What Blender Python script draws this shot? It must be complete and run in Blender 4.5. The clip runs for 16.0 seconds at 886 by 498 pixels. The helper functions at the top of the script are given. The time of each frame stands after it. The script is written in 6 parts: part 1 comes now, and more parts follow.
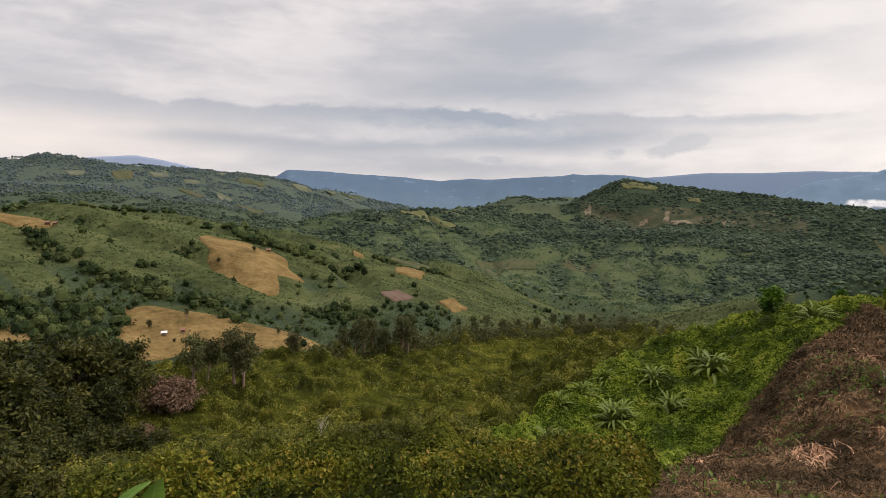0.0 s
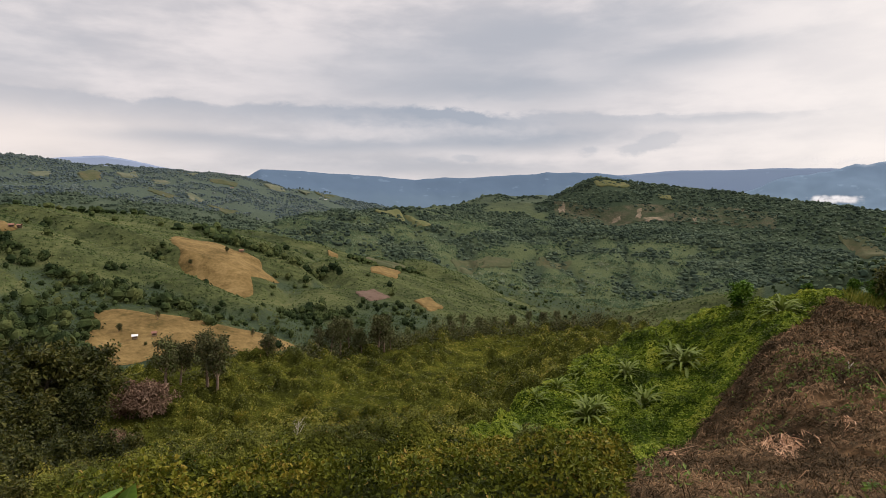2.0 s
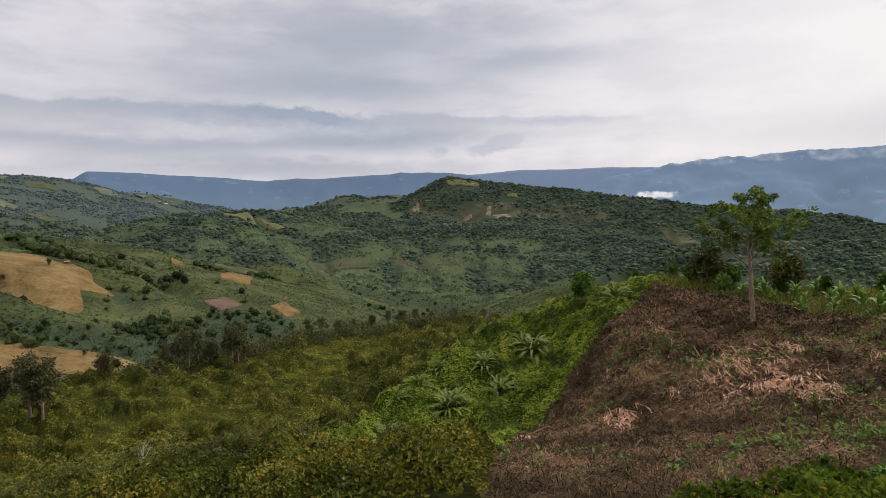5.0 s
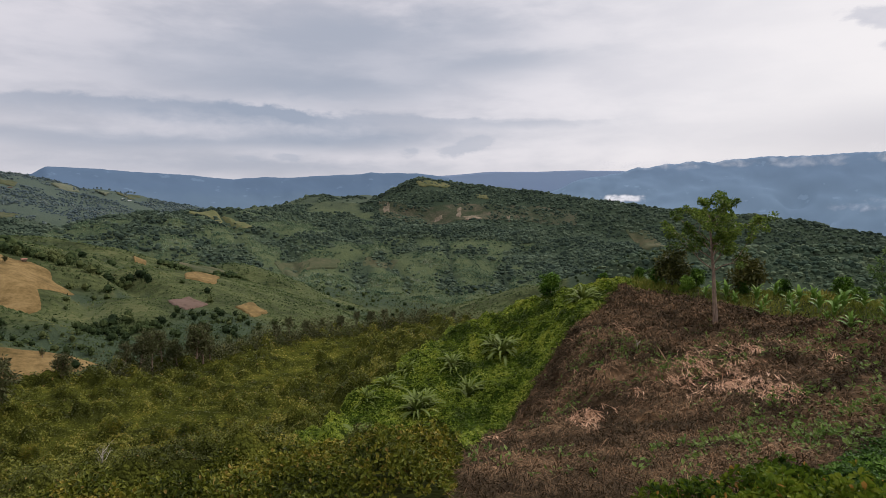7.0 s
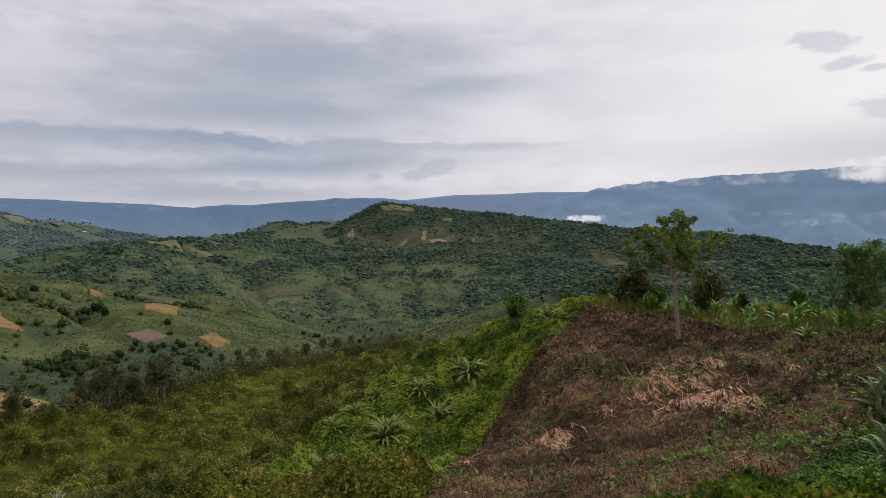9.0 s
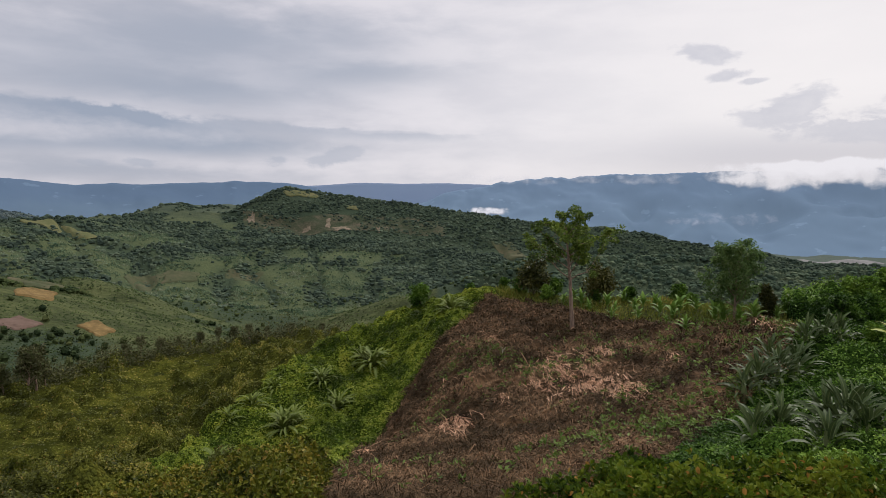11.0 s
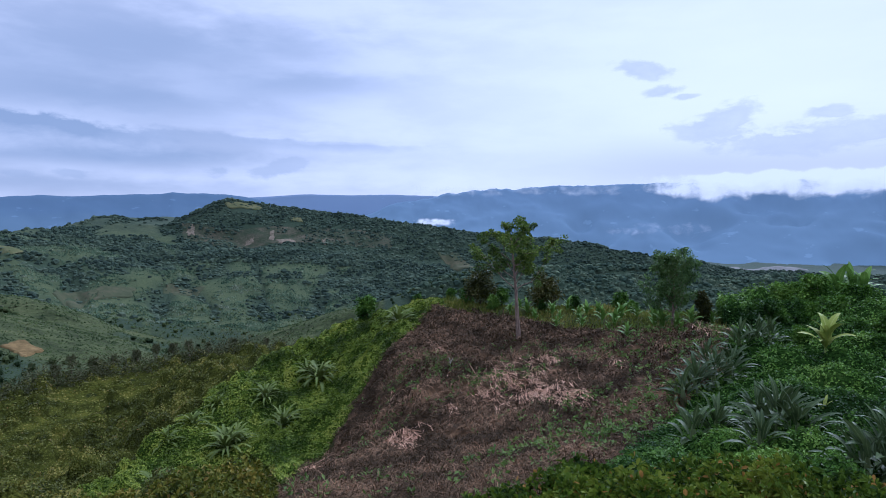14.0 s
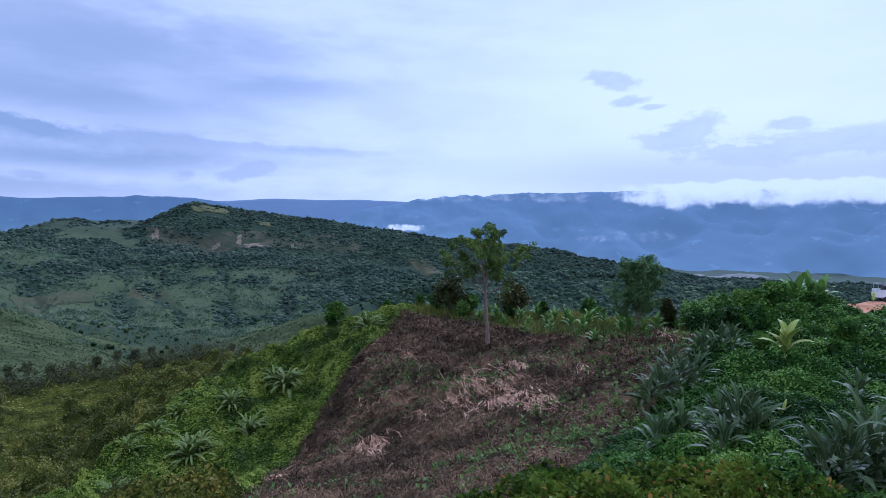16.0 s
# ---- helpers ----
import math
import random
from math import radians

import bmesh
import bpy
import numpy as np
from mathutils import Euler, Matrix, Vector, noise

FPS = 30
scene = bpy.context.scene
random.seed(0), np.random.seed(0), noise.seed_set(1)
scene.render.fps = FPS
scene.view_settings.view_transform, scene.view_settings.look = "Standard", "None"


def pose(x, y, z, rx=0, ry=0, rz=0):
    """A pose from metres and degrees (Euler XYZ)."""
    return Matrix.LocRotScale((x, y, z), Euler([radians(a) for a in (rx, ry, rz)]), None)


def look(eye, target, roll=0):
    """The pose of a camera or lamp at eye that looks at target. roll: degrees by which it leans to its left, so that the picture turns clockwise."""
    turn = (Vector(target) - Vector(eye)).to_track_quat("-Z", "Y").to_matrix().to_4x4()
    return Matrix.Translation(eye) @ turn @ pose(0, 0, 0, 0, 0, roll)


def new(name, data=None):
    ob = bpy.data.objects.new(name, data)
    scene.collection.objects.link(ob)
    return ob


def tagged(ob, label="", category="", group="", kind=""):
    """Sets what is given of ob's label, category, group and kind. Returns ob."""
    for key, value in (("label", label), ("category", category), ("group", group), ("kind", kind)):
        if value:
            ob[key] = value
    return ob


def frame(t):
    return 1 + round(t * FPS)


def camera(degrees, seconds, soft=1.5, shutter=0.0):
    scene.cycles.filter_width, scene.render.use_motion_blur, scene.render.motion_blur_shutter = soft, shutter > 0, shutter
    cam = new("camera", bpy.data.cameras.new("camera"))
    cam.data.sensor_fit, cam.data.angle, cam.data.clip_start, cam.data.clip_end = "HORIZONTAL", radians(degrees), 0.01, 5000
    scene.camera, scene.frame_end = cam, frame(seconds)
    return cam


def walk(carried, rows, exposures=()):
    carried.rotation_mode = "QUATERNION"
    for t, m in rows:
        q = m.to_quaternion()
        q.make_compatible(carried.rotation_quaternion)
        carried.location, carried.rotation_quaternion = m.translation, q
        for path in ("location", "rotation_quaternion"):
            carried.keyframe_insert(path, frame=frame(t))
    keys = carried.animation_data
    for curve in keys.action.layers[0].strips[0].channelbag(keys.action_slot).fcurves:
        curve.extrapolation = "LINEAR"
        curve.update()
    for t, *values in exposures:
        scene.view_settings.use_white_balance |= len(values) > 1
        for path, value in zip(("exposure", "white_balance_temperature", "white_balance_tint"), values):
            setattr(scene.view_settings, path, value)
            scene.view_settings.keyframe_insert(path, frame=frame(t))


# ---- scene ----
cam = camera(71.8, 16.0, soft=0.6)
EYE = (0.0, 0.0, 1.7)

# seconds, heading (left positive), pitch, lean: a camera held in the hand and turned on the spot
TURN = (
    (0.0, 0.0, -4.93, 0.38), (0.5, 0.75, -5.67, 0.56), (1.0, 0.05, -5.9, 0.24), (1.5, -0.29, -5.31, 0.3),
    (2.0, -2.31, -5.04, -0.02), (2.5, -3.14, -4.23, 0.44), (3.0, -4.22, -4.01, 0.69), (3.5, -7.1, -4.05, 0.13),
    (3.7, -8.26, -4.2, -0.02), (5.8, -19.48, -5.16, -1.1), (6.0, -20.08, -4.84, -1.03), (6.5, -19.71, -5.32, -0.11),
    (7.0, -18.54, -5.06, -0.14), (7.5, -18.95, -4.73, 0.04), (8.0, -19.85, -3.33, -0.58), (8.5, -20.33, -2.6, -0.44),
    (9.0, -21.8, -2.9, -1.35), (9.2, -22.98, -2.96, -1.12), (11.3, -31.65, -4.07, -0.04), (11.5, -32.15, -4.03, -0.44),
    (12.0, -33.01, -4.37, 0.86), (12.5, -32.23, -5.63, -0.01), (13.0, -31.89, -4.64, 0.22), (13.5, -34.16, -3.27, 0.58),
    (14.0, -35.68, -2.86, 0.38), (14.5, -36.3, -3.11, 0.01), (15.0, -36.66, -2.84, 0.27), (15.5, -36.57, -2.33, 0.66),
    (16.0, -38.49, -2.28, 0.89))
walk(cam, [(t, pose(*EYE, 90 + p, 0, h) @ pose(0, 0, 0, 0, 0, lean)) for t, h, p, lean in TURN],
     exposures=[(0.0, 0.08, 7000, 14), (3.6, 0.0, 6800, 15), (6.0, -0.08, 6450, 15), (9.2, -0.14, 6400, 15), (13.4, -0.14, 6450, 15), (13.9, -0.06, 4950, 18), (14.6, -0.1, 4600, 21), (16.0, -0.1, 4550, 21)])


# ---------------------------------------------------------------- node helpers
class Val:
    """A socket with arithmetic, to write node trees as formulas."""

    def __init__(self, tree, socket):
        self.tree, self.socket = tree, socket

    def math(self, op, *others, clamp=False):
        n = self.tree.nodes.new("ShaderNodeMath")
        n.operation, n.use_clamp = op, clamp
        for i, v in enumerate((self, *others)):
            if isinstance(v, Val):
                self.tree.links.new(v.socket, n.inputs[i])
            else:
                n.inputs[i].default_value = v
        return Val(self.tree, n.outputs[0])

    def __add__(self, o):
        return self.math("ADD", o)

    def __sub__(self, o):
        return self.math("SUBTRACT", o)

    def __mul__(self, o):
        return self.math("MULTIPLY", o)

    def __truediv__(self, o):
        return self.math("DIVIDE", o)

    def step(self, low, high):
        n = self.tree.nodes.new("ShaderNodeMapRange")
        n.interpolation_type = "SMOOTHSTEP"
        self.tree.links.new(self.socket, n.inputs["Value"])
        n.inputs["From Min"].default_value, n.inputs["From Max"].default_value = low, high
        return Val(self.tree, n.outputs[0])

    def bell(self, middle, width):
        d = (self - middle) / width
        return (d * d * -1.0).math("EXPONENT")


def vec(tree, x, y, z=0.0):
    n = tree.nodes.new("ShaderNodeCombineXYZ")
    for i, v in enumerate((x, y, z)):
        if isinstance(v, Val):
            tree.links.new(v.socket, n.inputs[i])
        else:
            n.inputs[i].default_value = v
    return n.outputs[0]


def noise_at(tree, vector, scale, detail=4.0, rough=0.55, warp=0.0):
    n = tree.nodes.new("ShaderNodeTexNoise")
    if vector is not None:
        tree.links.new(vector, n.inputs["Vector"])
    n.inputs["Scale"].default_value, n.inputs["Detail"].default_value = scale, detail
    n.inputs["Roughness"].default_value, n.inputs["Distortion"].default_value = rough, warp
    return Val(tree, n.outputs["Fac"])


def blend(tree, fac, a, b):
    n = tree.nodes.new("ShaderNodeMix")
    n.data_type = "RGBA"
    for socket, v in ((n.inputs[0], fac), (n.inputs[6], a), (n.inputs[7], b)):
        if isinstance(v, Val):
            tree.links.new(v.socket, socket)
        elif isinstance(v, bpy.types.NodeSocket):
            tree.links.new(v, socket)
        elif isinstance(v, tuple):
            socket.default_value = (*v, 1.0)
        else:
            socket.default_value = v
    return n.outputs[2]


# ---------------------------------------------------------------- sky and sun
world = bpy.data.worlds.new("overcast_sky")
scene.world = world
world.use_nodes = True
wt = world.node_tree
wt.nodes.clear()
coord = wt.nodes.new("ShaderNodeTexCoord")
split = wt.nodes.new("ShaderNodeSeparateXYZ")
wt.links.new(coord.outputs["Generated"], split.inputs[0])
sx, sy, sz = (Val(wt, split.outputs[i]) for i in range(3))
bear = sx.math("ARCTAN2", sy) * (180 / math.pi)      # degrees to the right of straight ahead
elev = sz.math("ARCSINE") * (180 / math.pi)          # degrees above the horizon

sky = wt.nodes.new("ShaderNodeTexSky")
sky.sky_type, sky.sun_disc = "NISHITA", False
sky.sun_elevation, sky.sun_rotation = radians(32), radians(70)
gain = wt.nodes.new("ShaderNodeVectorMath")
gain.operation = "SCALE"
wt.links.new(sky.outputs[0], gain.inputs[0])
gain.inputs["Scale"].default_value = 0.09
blue = gain.outputs[0]

# a sheet of cloud, in streaks that lie flat towards the horizon
streak = noise_at(wt, vec(wt, bear * 0.05 + 2.1, elev * 0.24), 1.0, 6.0, 0.5, 0.2)
billow = noise_at(wt, vec(wt, bear * 0.15 + 7.3, elev * 0.46), 1.0, 8.0, 0.56, 0.15)
crisp = noise_at(wt, vec(wt, bear * 0.42 + 1.7, elev * 0.8), 1.0, 8.0, 0.62, 0.25)
shade = (streak * 0.6 + billow * 0.4).step(0.37, 0.63)        # 1: thin and bright


def bank(b, e, wb, we, lift=0.0):
    """A soft bank of cloud round a bearing and an elevation, with a frayed edge."""
    fray = (billow - 0.5) * 5.5
    return (bear + fray * (wb * 0.12)).bell(b, wb) * (elev + fray * (we * 0.35) - (bear - b) * lift).bell(e, we)


def roll(b, e, wb, we, lift=0.0):
    """A long roll of cloud: lumpy and sharp along its top, melting away below."""
    d = (elev - e - (bear - b) * lift) / we + (billow - 0.5) * 2.4 + (crisp - 0.5) * 1.5
    return d.step(1.05, 0.45) * d.step(-2.6, 0.4) * (bear + (billow - 0.5) * 14.0).bell(b, wb) * (streak * 2.0 - 0.2).math("MINIMUM", 1.0)


right = bear.step(8.0, 44.0)
dull = blend(wt, shade, (0.555, 0.575, 0.63), (0.80, 0.79, 0.82))
bright = blend(wt, shade, (0.75, 0.75, 0.785), (0.90, 0.885, 0.895))
body = blend(wt, right, dull, bright)
body = blend(wt, bear.bell(-33.0, 13.0) * elev.bell(4.6, 2.6) * 0.75, body, (0.90, 0.85, 0.83))
smudge = bank(2, 11.0, 15, 2.6, 0.02) * 0.5 + bank(14, 14.5, 16, 2.2, 0.04) * 0.55 + bank(24, 11.8, 8, 1.2, 0.05) * 0.6 + bank(10, 9.4, 12, 1.2, 0.02) * 0.5 + bank(-34, 11.0, 7, 3.0) * 0.3
body = blend(wt, smudge.math("MINIMUM", 1.0), body, (0.37, 0.43, 0.515))
grey = roll(-17, 7.3, 23, 0.8, -0.005) * 0.8 + roll(6, 7.0, 12, 0.95, -0.05) * 0.95 + roll(22, 6.7, 7, 0.4, -0.03) * 0.55 + roll(29, 6.4, 5, 0.3) * 0.35
grey = grey + bank(-8, 4.6, 13, 0.9, 0.01) * 0.65 + bank(9, 4.9, 9, 0.8) * 0.7 + bank(-22, 5.0, 6, 0.5) * 0.35 + bank(2, 2.6, 22, 0.8) * 0.4
body = blend(wt, grey.math("MINIMUM", 1.0) * 0.86, body, (0.315, 0.385, 0.485))
glow = bear.bell(61.0, 24.0) * elev.bell(11.0, 13.0)
body = blend(wt, glow * 0.85, body, (1.0, 0.985, 0.95))


# heaps of cloud in front of the bright part
def heap(b, e, wb, we, lean=0.0, hard=0.3):
    u, v = (bear - b) / wb, (elev - e - (bear - b) * lean) / we
    return ((u * u + v * v).math("SQRT") + (crisp - 0.5) * 2.2 + (billow - 0.5) * 0.8 - 0.9).step(hard, -hard)


small_heaps = heap(15.8, 4.0, 1.1, 0.55) + heap(20.6, 4.3, 2.6, 0.75, 0.12) + heap(22.4, 5.0, 1.0, 0.6) + heap(0.9, 3.3, 1.0, 0.28) + heap(4.4, 3.4, 1.2, 0.4)
body = blend(wt, small_heaps.math("MINIMUM", 1.0) * (billow * 0.9), body, (0.42, 0.475, 0.56))
low = elev.bell(4.4, 2.2) * bear.step(34.0, 60.0)
body = blend(wt, low * 0.85, body, (0.64, 0.645, 0.685))
heaps = (heap(53.4, 12.9, 2.5, 0.75, -0.12) + heap(55.0, 11.0, 1.8, 0.5, 0.1) + heap(56.9, 10.5, 1.0, 0.28) + heap(60.2, 8.6, 2.9, 1.15, 0.26) + heap(58.6, 7.6, 3.2, 1.0) + heap(72.0, 7.1, 9.0, 1.0, 0.02) + heap(67.6, 8.6, 1.6, 0.45) + heap(66.0, 6.2, 6.0, 1.0)).math("MINIMUM", 1.0)
body = blend(wt, heaps * (crisp * 0.7 + 0.32), body, (0.60, 0.62, 0.675))
cover = blend(wt, 0.94, blue, body)
# below the horizon the ground's own dull light
final = blend(wt, elev.step(-1.0, -6.0), cover, (0.10, 0.11, 0.10))
back = wt.nodes.new("ShaderNodeBackground")
wt.links.new(final, back.inputs[0])
# overcast sky, made brighter overhead, above the view, to light the land more
wt.links.new((elev.step(19.0, 62.0) * 1.45 + 0.99).socket, back.inputs[1])
wout = wt.nodes.new("ShaderNodeOutputWorld")
wt.links.new(back.outputs[0], wout.inputs[0])

sun = new("sun", bpy.data.lights.new("sun", "SUN"))
sun.data.energy, sun.data.angle, sun.data.color = 2.4, radians(11), (1.0, 0.95, 0.88)
sun.matrix_world = look((math.sin(radians(70)) * 100, math.cos(radians(70)) * 100, 62), (0, 0, 0))


# ---------------------------------------------------------------- the lie of the land
rng = np.random.default_rng(7)
LATTICE = rng.random((256, 256))


def lattice_noise(x, y):
    xi, yi = np.floor(x).astype(int), np.floor(y).astype(int)
    u, v = x - xi, y - yi
    u, v = u * u * (3 - 2 * u), v * v * (3 - 2 * v)
    a, b = LATTICE[xi & 255, yi & 255], LATTICE[(xi + 1) & 255, yi & 255]
    c, d = LATTICE[xi & 255, (yi + 1) & 255], LATTICE[(xi + 1) & 255, (yi + 1) & 255]
    return (a * (1 - u) + b * u) * (1 - v) + (c * (1 - u) + d * u) * v - 0.5


def fbm(x, y, octaves=4, gain=0.5):
    total, amp = 0.0, 1.0
    for k in range(octaves):
        total = total + amp * lattice_noise(x * 2.0 ** k + 17.3 * k, y * 2.0 ** k + 5.1 * k)
        amp *= gain
    return total


def place(bearing, distance):
    """Plan position from a bearing (degrees right of straight ahead) and a distance."""
    return math.sin(radians(bearing)) * distance, math.cos(radians(bearing)) * distance


class Ridge:
    """A crest through (bearing, distance, height) points; it falls by `front` per metre towards the viewpoint's hill and by `behind` away from it."""

    def __init__(self, crest, front, behind, round_off, spread=1e9, ends=0.0):
        self.pts = np.array([(*place(b, d), z) for b, d, z in crest])
        self.front, self.behind, self.round_off, self.spread, self.ends = front, behind, round_off, spread, ends

    def height(self, x, y):
        r = np.hypot(x, y)
        near, weight, crest, reach = np.full(np.shape(x), 1e9), 0.0, 0.0, 0.0
        for p, q in zip(self.pts[:-1], self.pts[1:]):
            e = q[:2] - p[:2]
            s = np.clip(((x - p[0]) * e[0] + (y - p[1]) * e[1]) / (e @ e), 0, 1)
            cx, cy = p[0] + s * e[0], p[1] + s * e[1]
            d = np.hypot(x - cx, y - cy)
            near = np.minimum(near, d)
            w = (self.round_off / (d + self.round_off)) ** 8
            weight, crest, reach = weight + w, crest + w * (p[2] + s * (q[2] - p[2])), reach + w * np.hypot(cx, cy)
        side = np.clip((r - reach / weight) / (self.round_off * 2) + 0.5, 0, 1)
        fall = self.front * (1 - side) + self.behind * side
        a, b = self.pts[0], self.pts[1]
        over = np.maximum(((x - a[0]) * (a[0] - b[0]) + (y - a[1]) * (a[1] - b[1])) / math.hypot(a[0] - b[0], a[1] - b[1]), 0)
        return crest / weight - self.ends * over - fall * (np.sqrt(near * near + self.round_off ** 2) - self.round_off) - 0.5 * np.maximum(near - self.spread, 0)


NEAR = [
    # shoulder of the shrub hill
    Ridge([(-60, 60, -15), (-40, 58, -14.6), (-28, 62, -15.6), (-18, 68, -16.2), (-11.8, 74, -17.7), (-7, 80, -19.0), (2.5, 92, -20.2),
           (9.4, 97, -19.8), (14, 97, -19.2), (18.5, 92, -17.8), (23, 78, -15.2)], 0.13, 0.5, 5, 35),
    # spur with the cleared slope
    Ridge([(30, 36.5, -4.3), (35, 37, -3.6), (39.7, 36, -3.7), (46, 35, -3.9), (54, 33, -3.7), (61, 31, -3.2)], 0.17, 0.55, 3, 22, 0.8),
    # flank of that spur, running down into the gully
    Ridge([(28, 39, -4.8), (23, 37, -6.0), (19, 34, -6.9), (14, 30, -7.5), (10, 27, -8.1), (6.5, 24, -8.3), (2, 20, -8.3)], 0.15, 0.7, 2, 9),
    # bank beside the spur, up to the track
    Ridge([(95, 6, -1.6), (80, 11, -2.3), (72, 17, -2.9), (66, 24, -3.1), (68, 33, -2.6), (72, 45, -3.2), (75, 75, -5.6), (82, 110, -8)], 0.3, 0.35, 3, 14),
]
FAR = [
    # field spur in the valley
    Ridge([(-45, 330, -38), (-28, 330, -51), (-24, 330, -56), (-18, 335, -67), (-12, 340, -76), (-6, 350, -95)], 0.24, 0.35, 12),
    # long hill with fields
    Ridge([(-60, 470, 22), (-45, 470, 10), (-35.8, 480, 0.5), (-28.3, 520, -10.5), (-24.5, 550, -12), (-21.9, 590, -24), (-17.2, 650, -30),
           (-12.7, 720, -50), (-7.6, 780, -66), (-4.5, 830, -77), (0.3, 880, -95), (2.5, 900, -108), (6.2, 930, -129), (14, 960, -155)], 0.23, 0.3, 25),
    # foothill
    Ridge([(-13.2, 1250, -66), (-9.7, 1300, -48), (-4.5, 1400, -40), (-0.2, 1500, -28), (4, 1600, -19), (7.6, 1700, 2), (11.2, 1800, 4)], 0.24, 0.4, 40),
    # the hill with the cliff
    Ridge([(12.6, 1600, -34), (13.2, 1620, 6), (16.4, 1680, 44), (20.9, 1660, 30), (25.7, 1620, 8), (29.8, 1600, -6), (37.2, 1560, -31), (41.8, 1540, -46),
           (48.2, 1500, -66), (54.5, 1500, -86), (64, 1600, -112), (75, 1700, -130), (90, 1800, -140)], 0.5, 0.4, 30),
    # edge of the cliff
    Ridge([(12.4, 1580, -16), (14.5, 1552, -16), (18, 1540, -40), (21, 1535, -42), (25, 1530, -58), (30, 1510, -76), (36, 1480, -98)], 1.7, 0.15, 6),
    Ridge([(13, 1440, -84), (18, 1430, -72), (24, 1420, -80), (30, 1400, -95), (40, 1350, -110), (55, 1250, -125)], 0.17, 0.3, 40),
    # low wooded ridge in front of it, down the valley
    Ridge([(32, 760, -100), (36, 780, -80), (41, 800, -70), (48, 820, -67), (56, 850, -70), (64, 900, -80), (78, 950, -92)], 0.3, 0.35, 30),
    # wooded range behind the long hill
    Ridge([(-60, 2250, 120), (-35.7, 2300, 98), (-33.2, 2300, 118), (-30.2, 2300, 113), (-26.5, 2320, 97), (-22.6, 2350, 94), (-18.5, 2400, 84), (-14.6, 2450, 52),
           (-11.7, 2500, 27), (-7.6, 2550, -6), (-4.7, 2600, -46)], 0.26, 0.35, 60),
]


def soft_max(parts, soft):
    stack = np.stack(parts)
    top = stack.max(axis=0)
    return top + soft * np.log(np.exp((stack - top) / soft).sum(axis=0))


def gully(x, y):
    """Depth of the gullies on the long hill, 0 to 1."""
    u, v = 0.5 * x + 0.87 * y, 0.87 * x - 0.5 * y
    line = np.abs(fbm(u / 105 + 4.4, v / 420 + 1.2, 3, 0.45))
    return np.clip(1 - line / 0.16, 0, 1) ** 1.3


def spur_gully(x, y):
    """Hollows between the spurs below the cliff and on the foothill, 0 to 1."""
    b, r = np.degrees(np.arctan2(x, y)), np.hypot(x, y)
    line = np.abs(fbm(b * 0.21 + 8.3 + r / 900, r / 430 + 2.7, 3, 0.5))
    win = np.clip((r - 900) / 140, 0, 1) * np.clip((1480 - r) / 70, 0, 1) * np.clip((b + 14) / 6, 0, 1)
    return win * np.clip(1 - line / 0.17, 0, 1) ** 1.3


def land(x, y):
    """Height of the ground at plan positions (arrays)."""
    x, y = np.asarray(x, float), np.asarray(y, float)
    r = np.hypot(x, y)
    cone = -0.3 - 0.355 * (np.sqrt(r * r + 2) - 1.4)
    near = soft_max([cone] + [k.height(x, y) for k in NEAR], 0.5)
    near = near + np.clip((r - 4) / 20, 0, 1) * (0.7 * fbm(x / 9, y / 9, 3) + 0.25 * fbm(x / 2.3, y / 2.3, 2))
    plain = -165 - np.clip((r - 900) / 2400, 0, 1) * 60
    far = soft_max([plain] + [k.height(x, y) for k in FAR], 7.0)
    rough = np.clip((r - 150) / 500, 0, 1)
    creases = np.abs(fbm(x / 170 + 3, y / 170, 3)) * 2
    far = far + rough * (16 * fbm(x / 260, y / 260, 4) - 14 * (0.35 - np.minimum(creases, 0.7)) * np.clip((r - 300) / 900, 0.25, 1) + 4)
    # gullies that run down the long hill, and spurs under the cliff
    far = far - np.clip((r - 200) / 150, 0, 1) * np.clip((1050 - r) / 200, 0, 1) * gully(x, y) * 11
    far = far - spur_gully(x, y) * 10
    return soft_max([near, far], 1.5)


def ground_z(x, y):
    return float(land(np.array([x]), np.array([y]))[0])


def patch_mask(x, y, outline):
    """Inside test for a plan outline."""
    inside = np.zeros(np.shape(x), bool)
    pts = list(outline)
    for (x0, y0), (x1, y1) in zip(pts, pts[1:] + pts[:1]):
        cross = ((y0 > y) != (y1 > y)) & (x < (x1 - x0) * (y - y0) / ((y1 - y0) or 1e-9) + x0)
        inside ^= cross
    return inside


# ---------------------------------------------------------------- materials
def material(name):
    mat = bpy.data.materials.new(name)
    mat.use_nodes = True
    tree = mat.node_tree
    bsdf = tree.nodes["Principled BSDF"]
    return mat, tree, bsdf


def ramp(tree, fac, stops):
    n = tree.nodes.new("ShaderNodeValToRGB")
    tree.links.new(fac.socket if isinstance(fac, Val) else fac, n.inputs[0])
    while len(n.color_ramp.elements) < len(stops):
        n.color_ramp.elements.new(0.5)
    for el, (at, col) in zip(n.color_ramp.elements, stops):
        el.position, el.color = at, (*col, 1.0)
    return n.outputs[0]


def bump(tree, bsdf, height, strength, distance):
    n = tree.nodes.new("ShaderNodeBump")
    tree.links.new(height.socket, n.inputs["Height"])
    n.inputs["Strength"].default_value, n.inputs["Distance"].default_value = strength, distance
    tree.links.new(n.outputs[0], bsdf.inputs["Normal"])


def where(tree):
    return tree.nodes.new("ShaderNodeNewGeometry").outputs["Position"]


